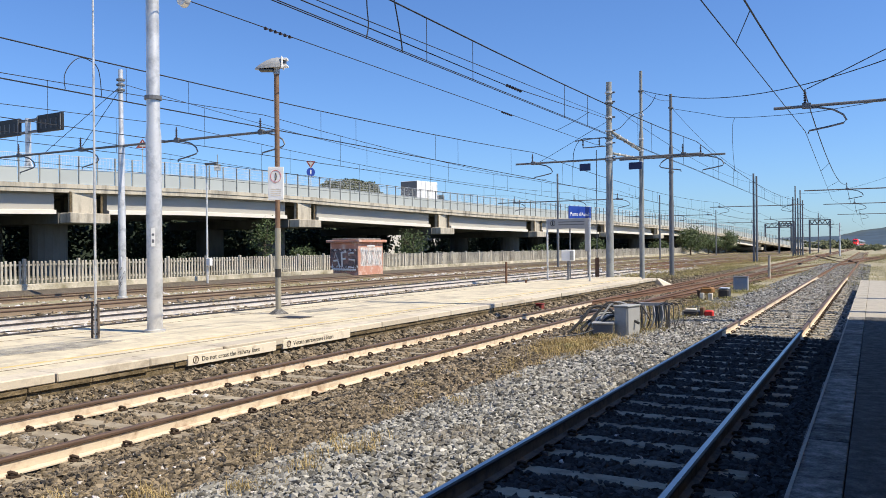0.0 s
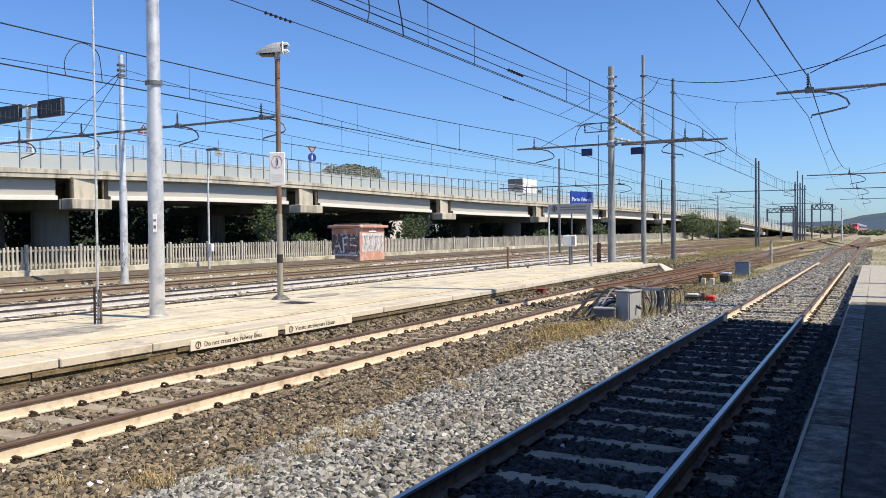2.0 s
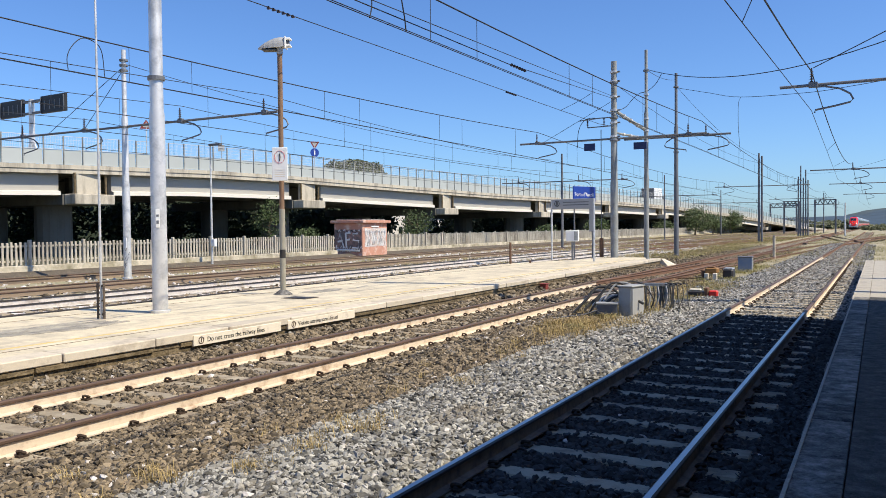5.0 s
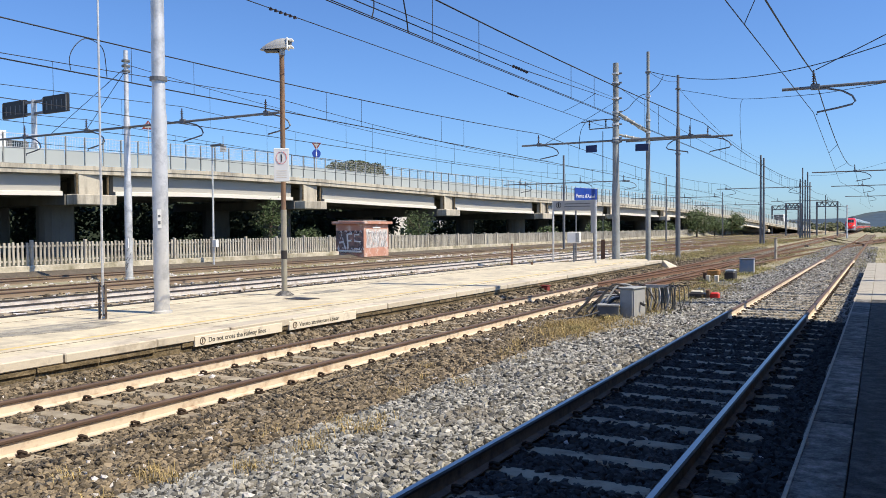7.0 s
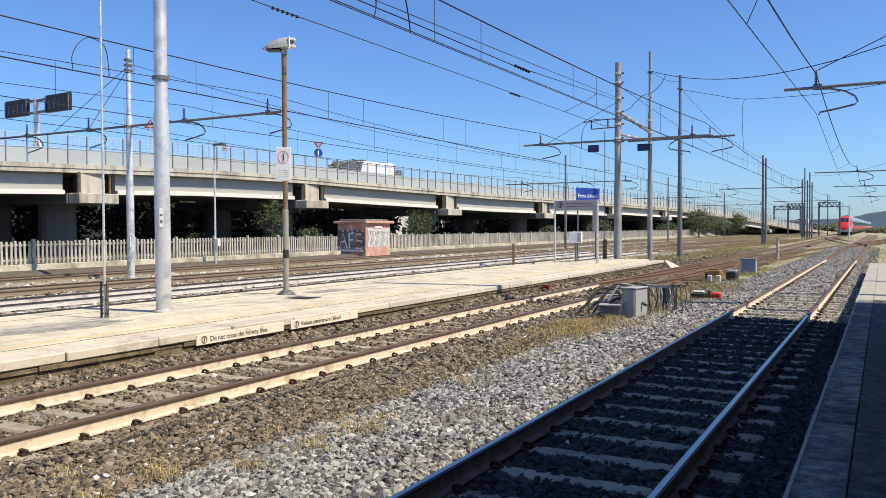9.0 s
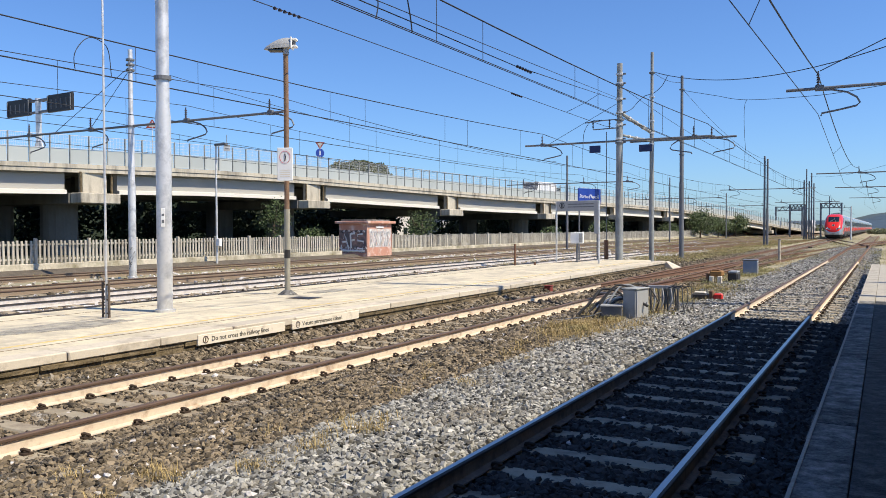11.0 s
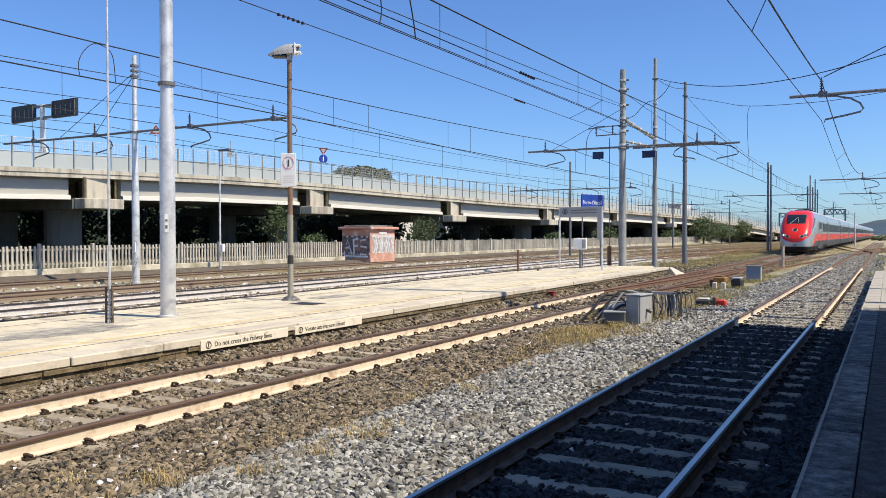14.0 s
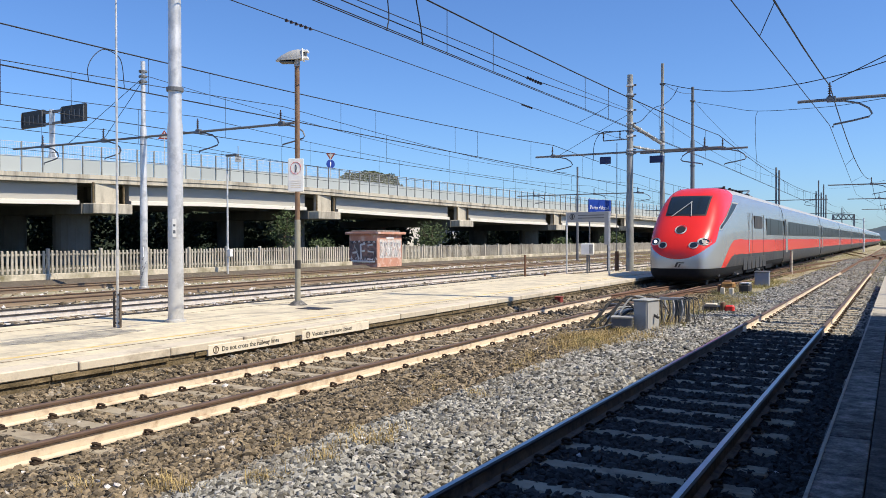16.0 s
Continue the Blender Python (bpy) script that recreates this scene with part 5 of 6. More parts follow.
def far_trees():
    """Low dark tree line at the far end of the tracks."""
    bm = bmesh.new()
    rnd = random.Random(31)
    for k in range(26):
        x, y = rnd.uniform(-34, -9.5), rnd.uniform(330, 420)
        h = rnd.uniform(1.6, 3.4)
        leaves(bm, (x, y, h * 0.5), (3.0, 3.0, h * 0.5), 500, 0.6, 700 + k)
    for k in range(16):
        x, y = rnd.uniform(6, 60), rnd.uniform(260, 420)
        h = rnd.uniform(2.2, 4.0)
        leaves(bm, (x, y, h * 0.5), (3.5, 3.5, h * 0.5), 500, 0.6, 800 + k)
    for k in range(14):
        x, y = rnd.uniform(-4.2, 5), rnd.uniform(240, 330)
        h = rnd.uniform(0.7, 1.7)
        leaves(bm, (x, y, h * 0.45), (1.6, 1.6, h * 0.5), 300, 0.28, 900 + k)
    tagged(part("far_trees", bm, M["leaf_far"]), "low green tree line at the end of the tracks", "trees", kind="stuff")


far_trees()


def house(x, y, w, d, h, label):
    t = thing("house", label, "house", pose(x, y, -0.1, 0, 0, -8))
    part("wall", boxed(-d, 0, -w / 2, w / 2, 0, h, bevel=0.03), M["housewall"], t)
    part("roof", boxed(-d - 0.3, 0.3, -w / 2 - 0.3, w / 2 + 0.3, h, h + 0.2), M["brick"], t)
    for k in range(int(w / 2.4)):
        q = -w / 2 + 1.0 + 2.4 * k
        wd = part("window", boxed(-0.02, 0.03, q, q + 0.9, 1.0, 2.1), M["glass"], t)
        part("sill", boxed(0.0, 0.12, q - 0.1, q + 1.0, 0.92, 1.0), M["kerb"], wd)


house(-66, 105.5, 5.0, 5, 4.4, "low white house seen under the viaduct")
house(-66, 121, 4.0, 5, 3.6, "small white outbuilding seen under the viaduct")


def hills():
    for k, (yy, base, amp, x0, x1) in enumerate(((2600, 14, 34, -1400, 1500), (1500, 10, 12, -900, 900))):
        bm = bmesh.new()
        prev = None
        for i in range(240):
            x = x0 + (x1 - x0) * i / 239
            h = base + amp * max(0, 0.4 + noise.noise((x * 0.0026, k * 7.0, 0)) + 0.4 * noise.noise((x * 0.009, k, 2)) + 0.15 * noise.noise((x * 0.03, k, 4)))
            if k == 0:
                h += 26 * math.exp(-((x - 110) / 170) ** 2)
            cur = [bm.verts.new((x, yy - 200, -5)), bm.verts.new((x, yy, h)), bm.verts.new((x, yy + 300, -5))]
            if prev:
                for a in (0, 1):
                    bm.faces.new((prev[a], cur[a], cur[a + 1], prev[a + 1]))
            prev = cur
        tagged(part("backdrop_hills", bm, M["hill"], smooth=True), "hazy blue wooded hills on the horizon", "hills", kind="structure")


hills()


# ---- trucks on the viaduct ----
def truck(label, L, H, rake=0.0, ribs=6):
    """A box truck facing +y; rake: how far the top of its rear leans forward."""
    t = thing("truck", label, "truck")
    bm = boxed(-1.2, 1.2, 0, L, 0.95, H)
    for v in bm.verts:
        if v.co.y < 0.01 and v.co.z > 1:
            v.co.y = rake
    bmesh.ops.bevel(bm, geom=list(bm.edges), offset=0.03, segments=1, affect="EDGES")
    body = part("cargo_box", bm, M["truck_white"], t)
    # rear doors coloured dark, as the shaded end of the white box
    for x0, x1 in ((-1.19, -0.02), (0.02, 1.19)):
        bm = boxed(x0, x1, -0.03, -0.002, 1.0, H - 0.05)
        for v in bm.verts:
            v.co.y += rake * (v.co.z - 0.95) / (H - 0.95)
        part("rear_door", bm, M["truck_grey"], body)
    for q in range(ribs):
        y = rake + 0.2 + (L - rake - 0.4) * q / (ribs - 1)
        part("side_rib", boxed(1.2, 1.24, y - 0.04, y + 0.04, 1.0, H - 0.05), M["truck_white"], body)
    if rake:
        part("side_rail", boxed(1.2, 1.25, rake, L - 0.05, H - 0.3, H - 0.2), M["truck_white"], body)
    part("chassis", boxed(-1.1, 1.1, 0.1, L + 1.5, 0.6, 0.95), M["truck_dark"], t)
    bm = bmesh.new()
    box(bm, -1.1, 1.1, L + 0.15, L + 1.6, 0.7, 1.9, bevel=0.12)
    cab = part("cab", bm, M["truck_grey"], t)
    part("side_window", boxed(1.1, 1.115, L + 0.4, L + 1.2, 1.4, 1.85), M["glass"], cab)
    part("windscreen", boxed(-0.95, 0.95, L + 1.6, L + 1.615, 1.3, 1.85), M["glass"], cab)
    for x in (-0.95, 0.95):
        for y in (1.1, L + 0.9):
            part("wheel", tubed([(x - 0.15, y, 0.48), (x + 0.15, y, 0.48)], 0.48, 16), M["truck_dark"], t)
    return t


TRUCKS = [truck("white box truck driving along the viaduct", 3.85, 3.3), truck("white truck with ribbed sides and a dark raked rear", 5.45, 2.5, 0.55, 9)]


# ---- the train ----
NOSE = [(0.0, 0.97, 0.91, 0.04), (0.01, 1.17, 0.68, 0.36), (0.06, 1.40, 0.42, 0.73), (0.16, 1.60, 0.29, 0.93), (0.3, 1.80, 0.22, 1.05), (0.55, 2.07, 0.18, 1.16), (0.9, 2.38, 0.17, 1.245), (1.3, 2.70, 0.17, 1.31), (1.75, 3.07, 0.17, 1.36), (2.2, 3.41, 0.17, 1.39), (2.7, 3.68, 0.17, 1.41), (3.3, 3.86, 0.17, 1.42), (4.2, 3.96, 0.2, 1.43), (6.0, 4.0, 0.25, 1.43), (40, 4.0, 0.25, 1.43)]


def nose(s):
    """Roof height, floor height, half width and squareness of the section s metres behind the tip."""
    e = 2.5 + 2.3 * min(s / 4, 1)
    for k in range(len(NOSE) - 1):
        a, b = NOSE[k], NOSE[k + 1]
        if s <= b[0]:
            p, q = NOSE[max(k - 1, 0)], NOSE[min(k + 2, len(NOSE) - 1)]
            va, vb, vp, vq, v = (math.sqrt(u) for u in (a[0], b[0], p[0], q[0], s))
            h = vb - va
            f = (v - va) / h
            out = []
            for i in (1, 2, 3):                              # a smooth curve through the stations
                da = (b[i] - p[i]) / (vb - vp) * h
                db = (q[i] - a[i]) / (vq - va) * h
                if b[0] > 5:
                    da = db = 0
                out.append((2 * f ** 3 - 3 * f * f + 1) * a[i] + (f ** 3 - 2 * f * f + f) * da + (3 * f * f - 2 * f ** 3) * b[i] + (f ** 3 - f * f) * db)
            return out + [e]
    return [*NOSE[-1][1:], 4.8]


def red_edge(z):
    """How far behind the tip the red shield ends at height z."""
    return 0.72 + (z - 1.45) + 1.45 * max(0, z - 2.3)


def lean(s, z):
    """How far the sides lean in towards the roof; more at the cab."""
    return 1 - (0.075 + 0.13 * max(0, 1 - s / 6)) * (max(z - 1.9, 0) / 1.86) ** 1.5


def section(s, n):
    zt, zb, w, e = nose(s)
    zc, hz = (zt + zb) / 2, (zt - zb) / 2
    fine = []
    for k in range(721):
        c, q = math.cos(k * math.tau / 720), math.sin(k * math.tau / 720)
        p = 2 / e if q > 0 else 2 / (e + 2.5)
        z = zc + hz * math.copysign(abs(q) ** p, q)
        fine.append((w * math.copysign(abs(c) ** p, c) * lean(s, z), z))
    run = [0.0]
    for u, v in zip(fine, fine[1:]):
        run.append(run[-1] + math.dist(u, v))
    out, j = [], 0
    for k in range(n):                                     # even steps along the outline
        d = run[-1] * k / n
        while run[j + 1] <= d:
            j += 1
        f = (d - run[j]) / max(run[j + 1] - run[j], 1e-9)
        out.append(tuple(a + (b - a) * f for a, b in zip(fine[j], fine[j + 1])))
    return out


def nose_depth(x, z):
    """How far behind the tip the skin lies at (x, z) seen from the front."""
    lo, hi = 0.0, 6.0
    for _ in range(30):
        m_ = (lo + hi) / 2
        zt, zb, w, e = nose(m_)
        w *= lean(m_, z)
        zc, hz = (zt + zb) / 2, (zt - zb) / 2
        e += 0 if z > zc else 2.5
        if abs(x / w) ** e + abs((z - zc) / hz) ** e <= 1:
            hi = m_
        else:
            lo = m_
    return hi


def front_patch(outline, proud, cells=14):
    """A patch that lies on the nose; outline: (x, z) corners of a four-sided field, seen from the front."""
    bm = bmesh.new()
    p0, p1, p2, p3 = (Vector((*q, 0)) for q in outline)
    g = []
    for j in range(cells + 1):
        row = []
        for i in range(cells + 1):
            u, v = i / cells, j / cells
            p = p0.lerp(p1, u).lerp(p3.lerp(p2, u), v)
            row.append(bm.verts.new((p.x, nose_depth(p.x, p.y) - proud, p.y)))
        g.append(row)
    for a, b in zip(g, g[1:]):
        for i in range(cells):
            bm.faces.new((a[i], a[i + 1], b[i + 1], b[i]))
    return bm


def front_disc(x, z, rx, rz, proud, n=20, rim=0.0):
    bm = bmesh.new()
    pts = [(x + rx * math.cos(a * math.tau / n), z + rz * math.sin(a * math.tau / n)) for a in range(n)]
    outer = [bm.verts.new((a, nose_depth(a, b) - proud, b)) for a, b in pts]
    if rim:
        inner = [bm.verts.new((x + (a - x) * (1 - rim), nose_depth(a, b) - proud, z + (b - z) * (1 - rim))) for a, b in pts]
        for i in range(n):
            bm.faces.new((outer[i], outer[(i + 1) % n], inner[(i + 1) % n], inner[i]))
    else:
        bm.faces.new(outer)
    return bm


def bogie(t, y):
    b = part("bogie", boxed(-1.1, 1.1, y - 1.9, y + 1.9, 0.42, 0.62, bevel=0.05), M["train_black"], t)
    for x in (-1.16, 1.16):
        part("axle_beam", boxed(x - 0.07, x + 0.07, y - 1.8, y + 1.8, 0.36, 0.56, bevel=0.03), M["train_black"], b)
        for q in (-1.35, 1.35):
            part("axle_box", boxed(x - 0.1, x + 0.1, y + q - 0.18, y + q + 0.18, 0.3, 0.62, bevel=0.04), M["train_grey"], b)
    for x in (-0.72, 0.72):
        for q in (-1.35, 1.35):
            part("wheel", tubed([(x - 0.06, y + q, 0.46), (x + 0.06, y + q, 0.46)], 0.46, 24), M["rail_dark"], b)


def loco():
    t = thing("power_car", "red and silver streamlined high-speed power car with lit headlamps", "train", group="train vehicles")
    bm = bmesh.new()
    ss = [0.9 * (i / 90) ** 3.2 for i in range(90)] + [0.9 + 0.03 * i for i in range(130)] + [5, 6, 8, 12, 16, 20.2]
    n = 300
    rings = [[bm.verts.new((x, s, z)) for x, z in section(s, n)] for s in ss]
    for u, v in zip(rings, rings[1:]):
        for k in range(n):
            bm.faces.new((u[k], v[k], v[(k + 1) % n], u[(k + 1) % n]))
    bmesh.ops.bisect_plane(bm, geom=[*bm.verts, *bm.edges, *bm.faces], plane_co=(0, 0, 0.67), plane_no=(0, 0, 1), dist=1e-5)
    bm.faces.ensure_lookup_table()
    for f in bm.faces:
        c = f.calc_center_median()
        x, s, z = abs(c.x), c.y, c.z
        low = 1.03 + 0.5 * (x / 1.12) ** 2.3                      # lower edge of the red shield
        stripe_top = 1.78 - 1.1 * max(0, (4.4 - s) / 2.8) ** 2
        stripe_low = 1.15 - 0.6 * max(0, (4.0 - s) / 2.0) ** 1.6
        if z < 0.67:
            i = 3
        elif z > low and s < red_edge(z):
            i = 0
        elif s > 1.6 and stripe_low < z < stripe_top:
            i = 0
        elif s > 1.6 and z <= stripe_low:
            i = 2
        elif z > 3.7 and s > 3.8:
            i = 4
        else:
            i = 1
        f.material_index = i
    bm.faces.new(rings[0]).material_index = 1
    bm.faces.new(rings[-1][::-1]).material_index = 3
    body = part("body", bm, [M["train_red"], M["train_silver"], M["train_grey"], M["train_black"], M["roofgrey"]], t, smooth=True)
    ws = part("windscreen", front_patch([(-0.74, 2.78), (0.74, 2.78), (0.76, 3.5), (-0.76, 3.5)], 0.02), M["glass"], t, "dark sloping windscreen", smooth=True)
    for s in (-1, 1):
        part("wiper", tubed([(-0.5 if s < 0 else 0.25, nose_depth(0.3, 2.7) - 0.05, 2.7), (0.15 if s < 0 else 0.12, nose_depth(0.15, 3.25) - 0.05, 3.3)], 0.018, 5), M["lampgrey"], ws)
    part("windscreen_surround", front_patch([(-0.79, 2.71), (0.79, 2.71), (0.82, 3.55), (-0.82, 3.55)], 0.008), M["black"], t, smooth=True)
    bd = part("badge", front_disc(0, 2.16, 0.18, 0.14, 0.012), M["black"], t, "round dark nose badge")
    part("badge_rim", front_disc(0, 2.16, 0.23, 0.18, 0.016, rim=0.24), M["lampgrey"], bd)
    for s in (-1, 1):
        for x, z, rx, rz, lit in ((0.58, 1.56, 0.18, 0.13, False), (0.92, 1.7, 0.23, 0.15, True)):
            hl = part("headlamp", front_disc(s * x, z, rx * 0.75, rz * 0.75, 0.024), M["glass"], t, "lit headlamp" if lit and s < 0 else "dark lamp glass")
            part("headlamp_rim", front_disc(s * x, z, rx, rz, 0.03, rim=0.28), M["lampgrey"], hl)
            if lit:
                part("bulb", front_disc(s * x, z, rx * 0.3, rz * 0.42, 0.034), M["headlamp"] if s < 0 else M["galv_dark"], hl)
    part("emblem", front_patch([(-0.1, 0.72), (-0.02, 0.72), (0.06, 0.9), (-0.02, 0.9)], 0.01, 3), M["black"], t, "black slanted emblem bar")
    part("emblem", front_patch([(0.03, 0.72), (0.09, 0.72), (0.15, 0.84), (0.09, 0.84)], 0.01, 3), M["black"], t, "black slanted emblem bar")
    part("emblem", front_patch([(-0.02, 0.87), (0.26, 0.87), (0.28, 0.91), (0.0, 0.91)], 0.012, 3), M["black"], t, "black slanted emblem bar")
    for s in (-1, 1):

        def skin(yy, z):
            zt, zb, w, e = nose(yy)
            zc, hz = (zt + zb) / 2, (zt - zb) / 2
            e += 0 if z > zc else 2.5
            return w * (1 - min(abs((z - zc) / hz), 1) ** e) ** (1 / e) * lean(yy, z)

        def slanted(z0, z1, grow, proud):
            bm, rows = bmesh.new(), []
            for j in range(13):
                z = z0 + (z1 - z0) * j / 12
                f = red_edge(z) + 0.06 - grow
                b = red_edge(z) + 0.22 + 0.85 * (z - 2.2) / 1.08 + grow * 1.6
                rows.append([bm.verts.new((s * (skin(f + (b - f) * i / 6, z) + proud), f + (b - f) * i / 6, z)) for i in range(7)])
            for u, v in zip(rows, rows[1:]):
                for i in range(6):
                    q = (u[i], u[i + 1], v[i + 1], v[i])
                    bm.faces.new(q if s > 0 else q[::-1])
            return bm
        sw = part("side_window", slanted(2.2, 3.28, 0.0, 0.022), M["bandglass"], t, "slanted dark cab side window", smooth=True)
        part("window_surround", slanted(2.14, 3.34, 0.07, 0.012), M["lampgrey"], sw, smooth=True)
        x = 1.425
        for y in (7.6, 8.5, 12.0):
            part("door_seam", boxed(s * x - 0.012, s * x + 0.012, y, y + 0.025, 1.0, 3.0), M["train_grey"], t)
        for k in range(6):
            y = 6.2 + 1.15 * k
            part("skirt_hatch", boxed(s * 1.4 - 0.03, s * 1.4 + 0.03, y, y + 0.95, 0.42, 0.98, bevel=0.015), M["train_grey"], t)
        for y in (4.3, 10.2):
            part("step", boxed(s * 1.36 - 0.1, s * 1.36 + 0.1, y, y + 0.5, 0.3, 0.36), M["galv_dark"], t)
        part("vent_grille", boxed(s * 1.43 - 0.012, s * 1.43 + 0.012, 9.2, 11.6, 2.3, 2.9), M["train_grey"], t)
        part("handrail", tubed([(s * 1.46, 7.5, 1.2), (s * 1.46, 7.5, 2.2)], 0.02, 6), M["galv"], t)
        part("window_band", boxed(s * 1.432 - 0.01, s * 1.432 + 0.01, 13.2, 19.6, 2.02, 2.86), M["bandglass"], t, "dark window band")
        for y in (14.4, 17.6):
            part("band_divider", boxed(s * 1.436 - 0.012, s * 1.436 + 0.012, y, y + 0.05, 2.0, 2.88), M["train_grey"], t)
        for y in (4.2, 7.4, 10.5, 13.5):
            part("underfloor_box", boxed(s * 1.22 - 0.12, s * 1.22 + 0.12, y, y + 2.3, 0.25, 0.85, bevel=0.03), M["train_black"], t)
    for y in (3.0, 5.5, 15.5):
        bogie(t, y) if y != 5.5 else None
    for z0, z1, y0 in ((0.1, 0.36, 0.62), (0.2, 0.34, 1.0)):
        part("cowcatcher", boxed(-0.95, 0.95, y0, y0 + 0.2, z0, z1, bevel=0.04), M["train_black"], t)
    part("roof_equipment", boxed(-0.6, 0.6, 6.8, 12.0, 3.9, 4.04, bevel=0.05), M["train_grey"], t)
    for k in range(1, 10):
        part("roof_unit", boxed(-0.75 + 0.3 * (k % 3), 0.1 + 0.3 * (k % 3), 6.4 + 0.7 * k, 6.9 + 0.7 * k, 3.9, 4.1 + 0.05 * (k % 2), bevel=0.03), M["train_black"], t)
    for y in (7.2, 8.6, 10.2):
        part("roof_insulator", tubed([(0.4, y, 4.05), (0.4, y, 4.2)], 0.06, 8), M["insul"], t)
    part("pantograph", tubed([(-0.5, 12.4, 4.05), (-0.45, 14.0, 4.35), (0.45, 14.0, 4.35), (0.5, 12.4, 4.05)], 0.035, 6), M["galv_dark"], t)
    part("pantograph_base", boxed(-0.6, 0.6, 12.2, 14.2, 3.94, 4.08, bevel=0.03), M["galv_dark"], t)
    return t


def coach():
    t = thing("passenger_coach", "silver coach with a dark window band and red stripe", "train", group="train vehicles")
    bm = bmesh.new()
    n = 180
    sec = section(10, n)
    rings = [[bm.verts.new((x, s, z)) for x, z in sec] for s in (0.25, 25.85)]
    for k in range(n):
        f = bm.faces.new((rings[0][k], rings[1][k], rings[1][(k + 1) % n], rings[0][(k + 1) % n]))
        z = f.calc_center_median().z
        f.material_index = 3 if z < 0.45 else 2 if z < 1.15 else 0 if z < 1.78 else 4 if z > 3.7 else 1
    for f in (bm.faces.new(rings[0]), bm.faces.new(rings[1][::-1])):
        f.material_index = 3
    part("body", bm, [M["train_red"], M["train_silver"], M["train_grey"], M["train_black"], M["roofgrey"]], t, smooth=True).data.set_sharp_from_angle(angle=0.6)
    part("gangway", boxed(-1.1, 1.1, -0.05, 0.25, 0.7, 3.4), M["train_black"], t)
    part("gangway", boxed(-1.1, 1.1, 25.85, 26.05, 0.7, 3.4), M["train_black"], t)
    for s in (-1, 1):
        part("window_band", boxed(s * 1.43 - 0.01, s * 1.43 + 0.01, 0.3, 25.8, 2.02, 2.86), M["bandglass"], t, "dark grey window band")
        for k in range(11):
            part("window", boxed(s * 1.434 - 0.012, s * 1.434 + 0.012, 2.8 + 1.88 * k, 4.5 + 1.88 * k, 2.08, 2.8), M["bandglass"], t)
        for y in (0.9, 24.3):
            part("door", boxed(s * 1.436 - 0.012, s * 1.436 + 0.012, y, y + 0.95, 1.0, 3.0), M["train_silver"], t)
            part("door_window", boxed(s * 1.44 - 0.014, s * 1.44 + 0.014, y + 0.25, y + 0.7, 2.0, 2.75), M["glass"], t)
    bogie(t, 3.6)
    bogie(t, 22.5)
    return t


LOCO, COACH = loco(), coach()
COACHES = [COACH] + [copy_thing(COACH, pose(FAR_X, 60 + 26.1 * k, 0)) for k in range(1, 11)]


# ---- ballast and weeds, as fine geometry ----
def stones(name, regions, material, label, seed, keep=None):
    """Loose angular stones; regions: (x0, x1, y0, y1, per square metre, radius)."""
    rng = np.random.default_rng(seed)
    bm = bmesh.new()
    bmesh.ops.create_icosphere(bm, subdivisions=1, radius=1)
    bv = np.array([v.co[:] for v in bm.verts])
    bf = np.array([[v.index for v in f.verts] for f in bm.faces])
    bm.free()
    shapes = [bv * rng.uniform(0.45, 1.5, (len(bv), 1)) * rng.uniform(0.55, 1.3, (1, 3)) for _ in range(24)]
    allv = []
    for x0, x1, y0, y1, dens, rad in regions:
        n = int((x1 - x0) * (y1 - y0) * dens)
        x, y = rng.uniform(x0, x1, n), rng.uniform(y0, y1, n)
        ok = y > -0.63 * x - 0.8
        if keep is not None:
            ok &= keep(x, y, rng.random(n))
        x, y = x[ok], y[ok]
        n = len(x)
        z = np.interp(x, [q[0] for q in SHOULDER], [q[1] for q in SHOULDER], left=-0.21)
        size = rad * rng.uniform(0.45, 1.45, n)
        z = z + size * rng.uniform(0.1, 0.75, n)
        pick = rng.integers(0, len(shapes), n)
        v = np.stack(shapes)[pick] * size[:, None, None]
        q = rng.normal(size=(n, 4))
        q /= np.linalg.norm(q, axis=1, keepdims=True)
        w, a, b, c = q.T
        rot = np.stack([np.stack([1 - 2 * (b * b + c * c), 2 * (a * b - c * w), 2 * (a * c + b * w)], -1), np.stack([2 * (a * b + c * w), 1 - 2 * (a * a + c * c), 2 * (b * c - a * w)], -1), np.stack([2 * (a * c - b * w), 2 * (b * c + a * w), 1 - 2 * (a * a + b * b)], -1)], 1)
        v = np.einsum("nij,nkj->nki", rot, v)
        v[:, :, 2] *= 0.8
        allv.append(v + np.stack([x, y, z], -1)[:, None, :])
    v = np.concatenate(allv)
    n = len(v)
    f = (bf[None] + (np.arange(n) * len(bv))[:, None, None]).reshape(-1)
    me = bpy.data.meshes.new(name)
    me.vertices.add(n * len(bv))
    me.vertices.foreach_set("co", v.reshape(-1).astype(np.float32))
    me.loops.add(len(f))
    me.loops.foreach_set("vertex_index", f.astype(np.int32))
    me.polygons.add(len(f) // 3)
    me.polygons.foreach_set("loop_start", np.arange(0, len(f), 3, dtype=np.int32))
    me.update()
    me.validate()
    me.polygons.foreach_set("use_smooth", np.zeros(len(f) // 3, dtype=bool))
    me.materials.append(material)
    tagged(new(name, me), label, "ballast", kind="stuff")


def clear_of(x_track, phase, half, chance, pitch=0.6):
    """Keeps stones off the sleepers and the rails of a track."""
    def keep(x, y, u):
        d = np.abs((y - 2.0 - phase + pitch / 2) % pitch - pitch / 2)
        on_sleeper = (d < half) & (np.abs(x - x_track) < 1.12) & (u < chance)
        on_rail = np.abs(np.abs(x - x_track) - 0.7525) < 0.085
        return ~(on_sleeper | on_rail)
    return keep


